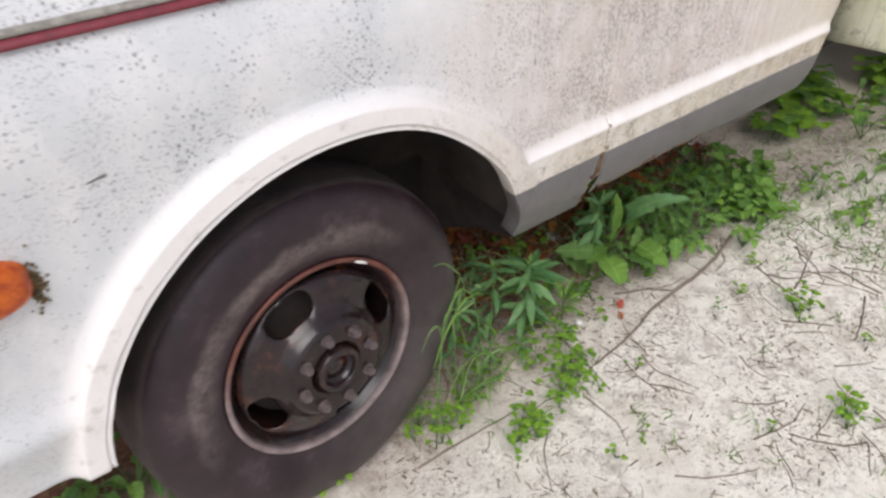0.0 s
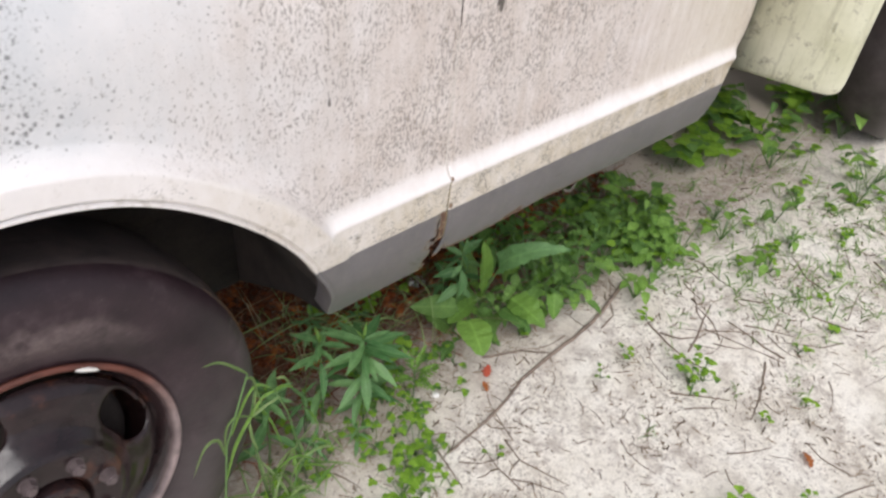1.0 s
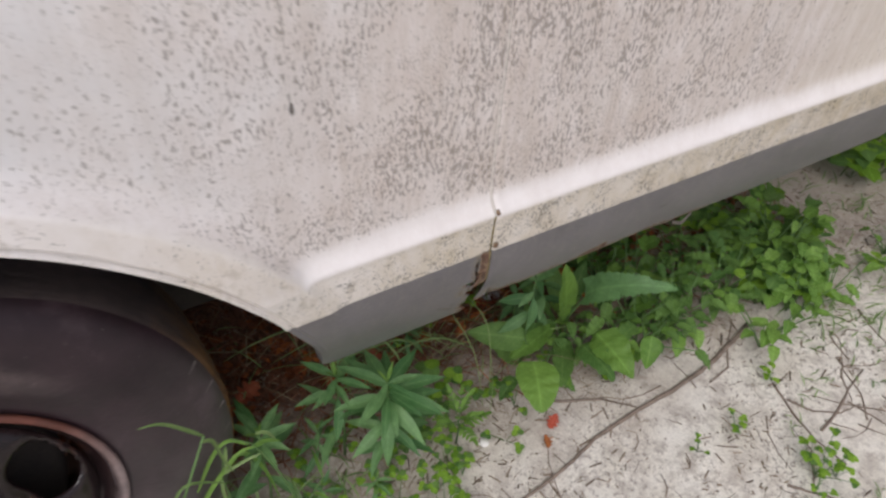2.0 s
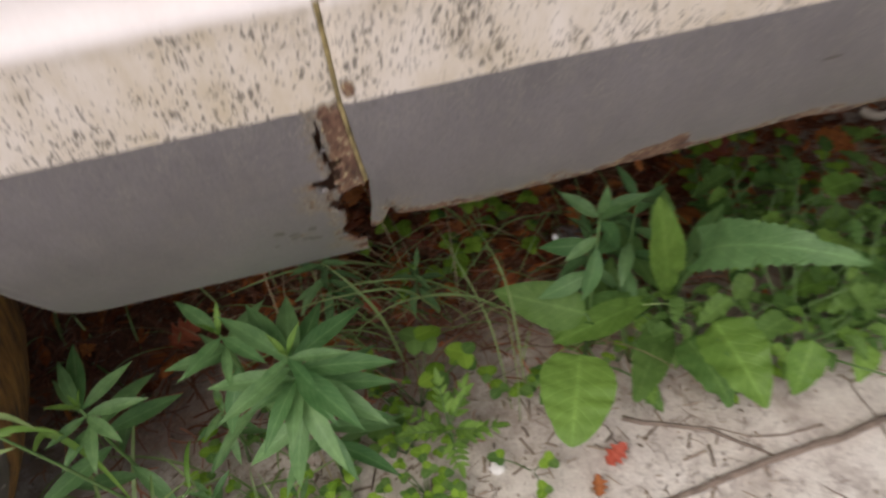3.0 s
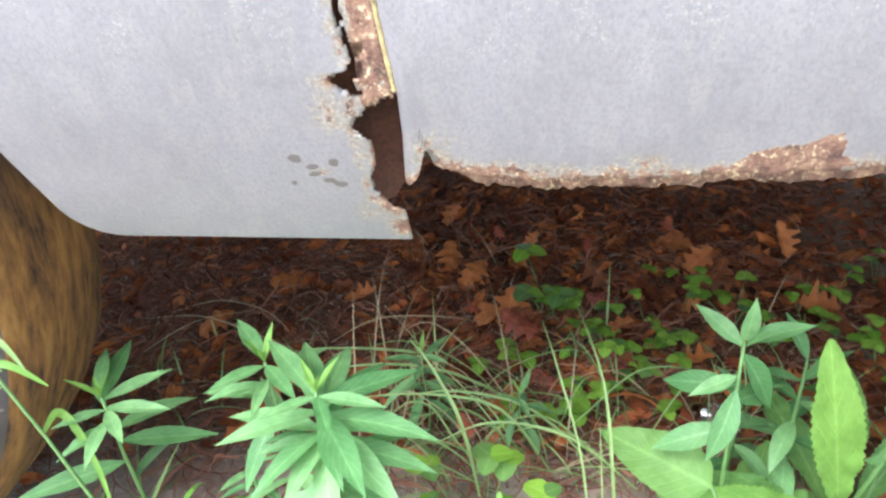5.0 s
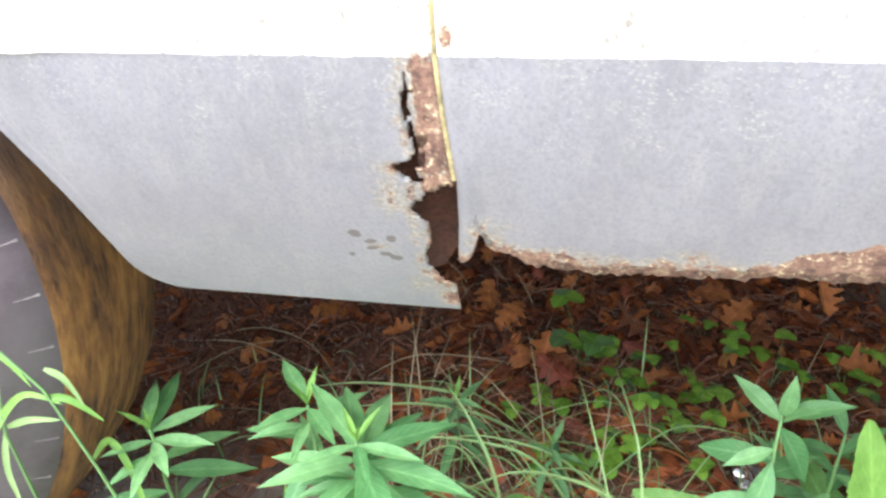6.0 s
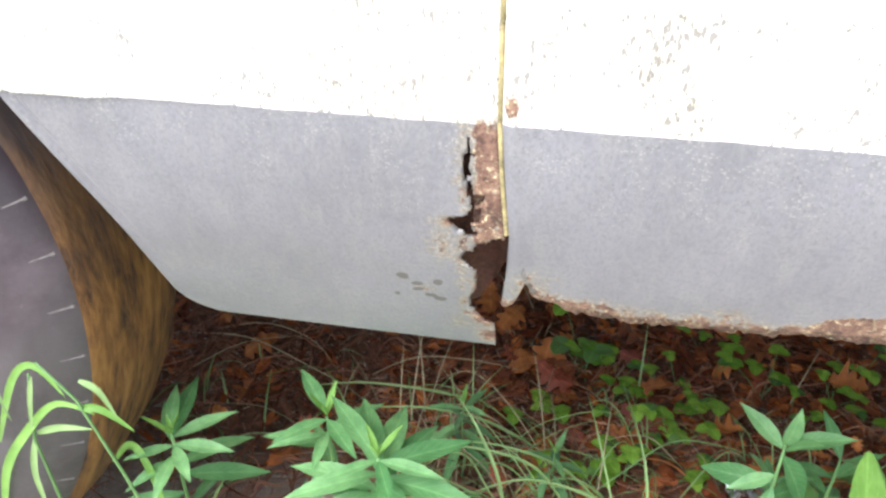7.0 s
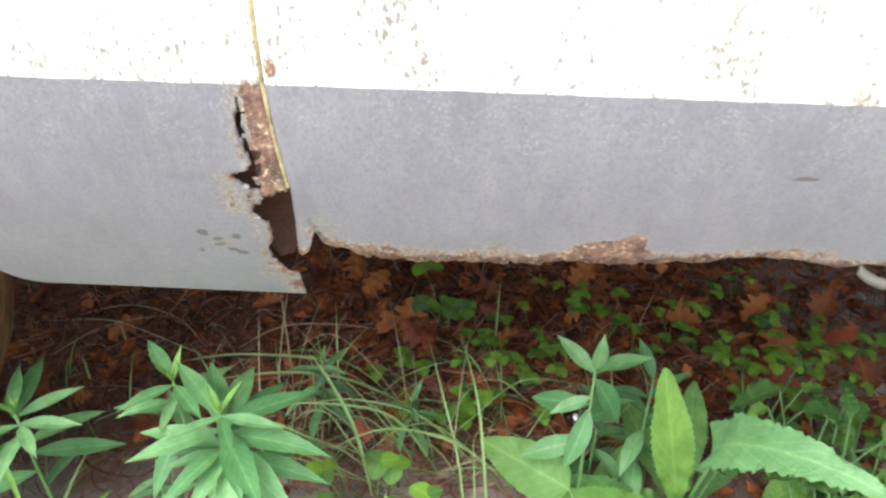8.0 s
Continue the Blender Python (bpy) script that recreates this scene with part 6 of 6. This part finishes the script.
for k in range(190):
    if k % 3:
        cx, cy = sand.choice(drifts)
        x, y = cx + sand.gauss(0, 0.12), min(0.04, cy + sand.gauss(0, 0.09))
    else:
        x, y = sand.uniform(-0.45, 1.7), sand.uniform(-0.85, 0.02)
    a, l = sand.uniform(0, 2 * math.pi), 0.03 + 0.19 * sand.random() ** 2
    pts, b = [(x, y)], a
    for _ in range(3):
        b += sand.gauss(0, 0.28)
        pts.append((pts[-1][0] + l / 3 * math.cos(b), pts[-1][1] + l / 3 * math.sin(b)))
    if max(p[1] for p in pts) < 0.09:
        twig(pts, sand.uniform(0.0008, 0.0016) + 0.009 * l * sand.random(), 500 + k)


def build_chaff():
    """Uncounted crumbs of bark and straw on the sand, and rotted bits under the van."""
    rnd = random.Random(21)
    verts, faces = [], []
    for k in range(30000):
        under = k % 3 == 0
        x = rnd.uniform(-0.8, 1.9)
        y = rnd.uniform(0.05, 0.95) if under else rnd.uniform(-1.1, 0.15)
        if not under and noise.noise((x * 4.5, y * 4.5, 5)) + rnd.uniform(-0.4, 0.4) < 0.08:
            continue
        a, l, w = rnd.uniform(0, 2 * math.pi), 0.003 + 0.03 * rnd.random() ** 3, 0.0006 + 0.0034 * rnd.random() ** 2
        z = ground_height(x, y) + rnd.uniform(0.0005, 0.004)
        c, s, t = math.cos(a) * l / 2, math.sin(a) * l / 2, rnd.uniform(-0.002, 0.003)
        nx, ny = -math.sin(a) * w / 2, math.cos(a) * w / 2
        i = len(verts)
        verts += [(x - c - nx, y - s - ny, z), (x - c + nx, y - s + ny, z), (x + c + nx, y + s + ny, z + t), (x + c - nx, y + s - ny, z + t), (x, y, z + w * 0.8 + t / 2)]
        faces += [(i, i + 1, i + 4), (i + 1, i + 2, i + 4), (i + 2, i + 3, i + 4), (i + 3, i, i + 4)]
    me = bpy.data.meshes.new("chaff")
    me.from_pydata(verts, [], faces)
    me.materials.append(CHAFF)
    tagged(new("bark_chaff", me), "scattered brown bark crumbs and straw bits", "litter", kind="stuff")


CHAFF = make_leaf("bark_crumb", (0.10, 0.072, 0.054), (0.40, 0.31, 0.23), 0.9, 0.05)
build_chaff()


def oak_leaf_mesh(seed, material, size=0.09):
    """A lobed dead leaf, cupped and creased."""
    rnd = random.Random(seed)
    lobes, half = 4, []
    for i in range(25):
        s = i / 24
        w = math.sin(math.pi * min(1, s * 0.93 + 0.05)) ** 0.8 * (0.30 + 0.10 * math.cos(2 * math.pi * (s * lobes + 0.45))) * rnd.uniform(0.92, 1.08)
        half.append((s, w))
    verts, faces, rib = [], [], []
    cup, roll = rnd.uniform(-0.7, 0.9), rnd.uniform(-0.6, 0.6)
    for s, w in half:
        for u in (-1, -0.5, 0, 0.5, 1):
            y = u * w
            z = cup * y * y * 2.2 + roll * (s - 0.5) ** 2 + 0.06 * noise.noise((s * 4, u * 2, seed)) + 0.03 * abs(u)
            verts.append((s * size, y * size, z * size))
            rib.append(1.0 if u == 0 else 0.0)
    for i in range(24):
        for j in range(4):
            a = i * 5 + j
            faces.append((a, a + 5, a + 6, a + 1))
    me = bpy.data.meshes.new("dead_leaf")
    low = min(v[2] for v in verts)
    me.from_pydata([(x, y, z - low) for x, y, z in verts], [], faces)
    me.materials.append(material)
    me.polygons.foreach_set("use_smooth", [True] * len(me.polygons))
    me.attributes.new("rib", "FLOAT", "POINT").data.foreach_set("value", rib)
    return me


def build_leaf_litter():
    """Uncounted scraps of dead leaf under the van."""
    rnd = random.Random(55)
    verts, faces = [], []
    for k in range(7500):
        x, y = rnd.uniform(-0.9, 1.2), rnd.uniform(0.2, 1.25)
        if x < -0.2 and k % 5 < 3:
            continue
        if rnd.random() > smoothstep(0.2, 0.5, y + 0.1 * noise.noise((x * 5, y * 5, 2))):
            continue
        z = ground_height(x, y) + rnd.uniform(0.001, 0.018)
        r, a = 0.004 + 0.022 * rnd.random() ** 1.7, rnd.uniform(0, 6.28)
        tilt = Euler((rnd.uniform(-0.5, 0.5), rnd.uniform(-0.5, 0.5), a)).to_matrix()
        i = len(verts)
        ring = [(1.0, 0.0), (0.35, 0.45), (-0.5, 0.35), (-1.0, 0.05), (-0.4, -0.4), (0.45, -0.38)]
        verts += [tuple(Vector((x, y, z + 0.004)) + tilt @ Vector((u * r, v * r * rnd.uniform(0.7, 1.2), rnd.uniform(-0.2, 0.3) * r))) for u, v in ring] + [(x, y, z + 0.004)]
        faces += [(i + 6, i + k2, i + (k2 + 1) % 6) for k2 in range(6)]
    me = bpy.data.meshes.new("leaf_litter")
    me.from_pydata(verts, [], faces)
    me.materials.append(LITTER)
    tagged(new("leaf_litter", me), "brown and orange scraps of dead leaves under the van", "litter", kind="stuff")


def build_thatch():
    """Uncounted dry strands matted on the soil under the van."""
    rnd = random.Random(66)
    verts, faces = [], []
    for k in range(9000):
        x, y = rnd.uniform(-0.95, 1.2), rnd.uniform(0.12, 1.2)
        if rnd.random() > smoothstep(0.10, 0.35, y):
            continue
        a, l, w, bend = rnd.uniform(0, 2 * math.pi), rnd.uniform(0.02, 0.10), rnd.uniform(0.0005, 0.0016), rnd.uniform(-0.9, 0.9)
        z, up = ground_height(x, y) + rnd.uniform(0.001, 0.016), rnd.uniform(-0.01, 0.03)
        i = len(verts)
        for s in range(5):
            f = s / 4
            px, py = x + math.cos(a + bend * f) * l * f, y + math.sin(a + bend * f) * l * f
            nx, ny = -math.sin(a + bend * f) * w, math.cos(a + bend * f) * w
            pz = max(0.002, z + up * f * (1.6 - f) * 1.2)
            verts += [(px - nx, py - ny, pz), (px + nx, py + ny, pz + w)]
        faces += [(i + 2 * s, i + 2 * s + 1, i + 2 * s + 3, i + 2 * s + 2) for s in range(4)]
    me = bpy.data.meshes.new("thatch")
    me.from_pydata(verts, [], faces)
    me.materials.append(make_leaf("dry_strand", (0.130, 0.040, 0.022), (0.46, 0.215, 0.125), 0.85, 0.1, 0.3, 0.6))
    tagged(new("dry_thatch", me), "matted reddish-brown dry strands under the van", "litter", kind="stuff")


build_thatch()
LITTER = make_leaf("leaf_scrap", (0.110, 0.026, 0.012), (0.68, 0.210, 0.055), 0.8, 0.2, 0.3, 0.75)
build_leaf_litter()
OAK = [oak_leaf_mesh(k, DEAD_DARK if k in (0, 3, 7) else DEAD) for k in range(8)]
OAK_RED = oak_leaf_mesh(31, DEAD_RED, 0.045)


def dead_leaf(x, y, turn, size, me, tilt=(0, 0), z=0.002, label="curled orange-brown dead oak leaf under the van", group="dead leaves under the van"):
    ob = new("dead_leaf", me)
    ob.location, ob.rotation_euler, ob.scale = (x, y, ground_height(x, y) + z), (radians(tilt[0]), radians(tilt[1]), radians(turn)), (size,) * 3
    return tagged(ob, label, "leaf", group)


dead_leaf(0.228, 0.03, 30, 0.8, OAK_RED, (15, -10), 0.006, "small curled bright red dead leaf on the sand")
dead_leaf(0.601, 0.118, 20, 0.42, OAK[4], (20, -15), 0.006, "small pale tan dead leaf beside the weeds")
dead_leaf(0.632, 0.095, 130, 0.36, OAK[6], (-15, -20), 0.006, "small pale tan dead leaf beside the weeds")
dead_leaf(0.205, -0.004, 80, 0.30, OAK[2], (10, -30), 0.004, "small brown dead leaf on the sand")
dead_leaf(0.655, -0.63, 60, 0.45, OAK[1], (20, -10), 0.004, "small brown dead leaf on the sand")
dead_leaf(0.03, 0.565, 75, 0.8, OAK[2], (20, -45), 0.01)
dead_leaf(0.69, 0.57, 10, 0.9, OAK[3], (10, -20), 0.01)
for x, y, turn, size, kind in ((-0.067, 0.712, 100, 0.75, 4), (-0.128, 0.547, 40, 0.5, 5), (0.639, 0.700, 80, 0.7, 6), (0.565, 0.464, 150, 0.65, 1), (0.59, 0.49, 20, 0.6, 0), (0.202, 0.455, 200, 0.6, 7), (-0.44, 0.53, 35, 0.7, 5)):
    dead_leaf(x, y, turn, size, OAK[kind], (15, -22), 0.012)
big = random.Random(83)
for k in range(26):
    dead_leaf(big.uniform(-0.15, 0.80), big.uniform(0.36, 0.80), big.uniform(0, 360), big.uniform(0.6, 0.95), OAK[big.choice((1, 2, 4, 5, 6))], (big.uniform(-25, 25), big.uniform(-45, 5)), 0.012)
heap = random.Random(77)
for k in range(310):
    x, y = heap.uniform(-0.55, 0.85), heap.uniform(0.30, 0.92)
    if heap.random() > (0.20 + 0.55 * smoothstep(0.3, 0.6, y)) * (0.35 + 0.65 * smoothstep(-0.3, -0.12, x)):
        continue
    dead_leaf(x, y, heap.uniform(0, 360), heap.choice((0.25, 0.32, 0.40, 0.5, 0.7)), heap.choice(OAK), (heap.uniform(-55, 55), heap.uniform(-55, 55)), heap.uniform(0.0, 0.03))


def build_pebble():
    bm = bmesh.new()
    bmesh.ops.create_icosphere(bm, subdivisions=2, radius=0.011)
    for v in bm.verts:
        v.co *= 1 + 0.3 * noise.noise(v.co * 90)
        v.co.z *= 0.5
    ob = link_mesh("pebble", bm, PEBBLE)
    ob.location = (0.097, 0.066, 0.004)
    tagged(ob, "small pale white stone on the sand", "stone")


build_pebble()


def build_foil():
    """A crumpled scrap of silver foil among the weeds."""
    m, nt, sh = nodes_of("dull_foil")
    nt.links.new(ramp(nt, noise_at(nt, coords(nt), 90, 4.0), (0.4, (0.35, 0.35, 0.38)), (0.6, (0.72, 0.72, 0.75))), sh.inputs["Base Color"])
    sh.inputs["Metallic"].default_value, sh.inputs["Roughness"].default_value = 0.8, 0.35
    bm = bmesh.new()
    bmesh.ops.create_icosphere(bm, subdivisions=3, radius=0.022)
    for v in bm.verts:
        v.co *= 1 + 0.55 * noise.noise(v.co * 120)
        v.co.z *= 0.6
    ob = link_mesh("foil_scrap", bm, m, smooth=False)
    ob.location = (0.315, 0.395, 0.012)
    tagged(ob, "crumpled scrap of silver foil among the weeds", "litter")


build_foil()
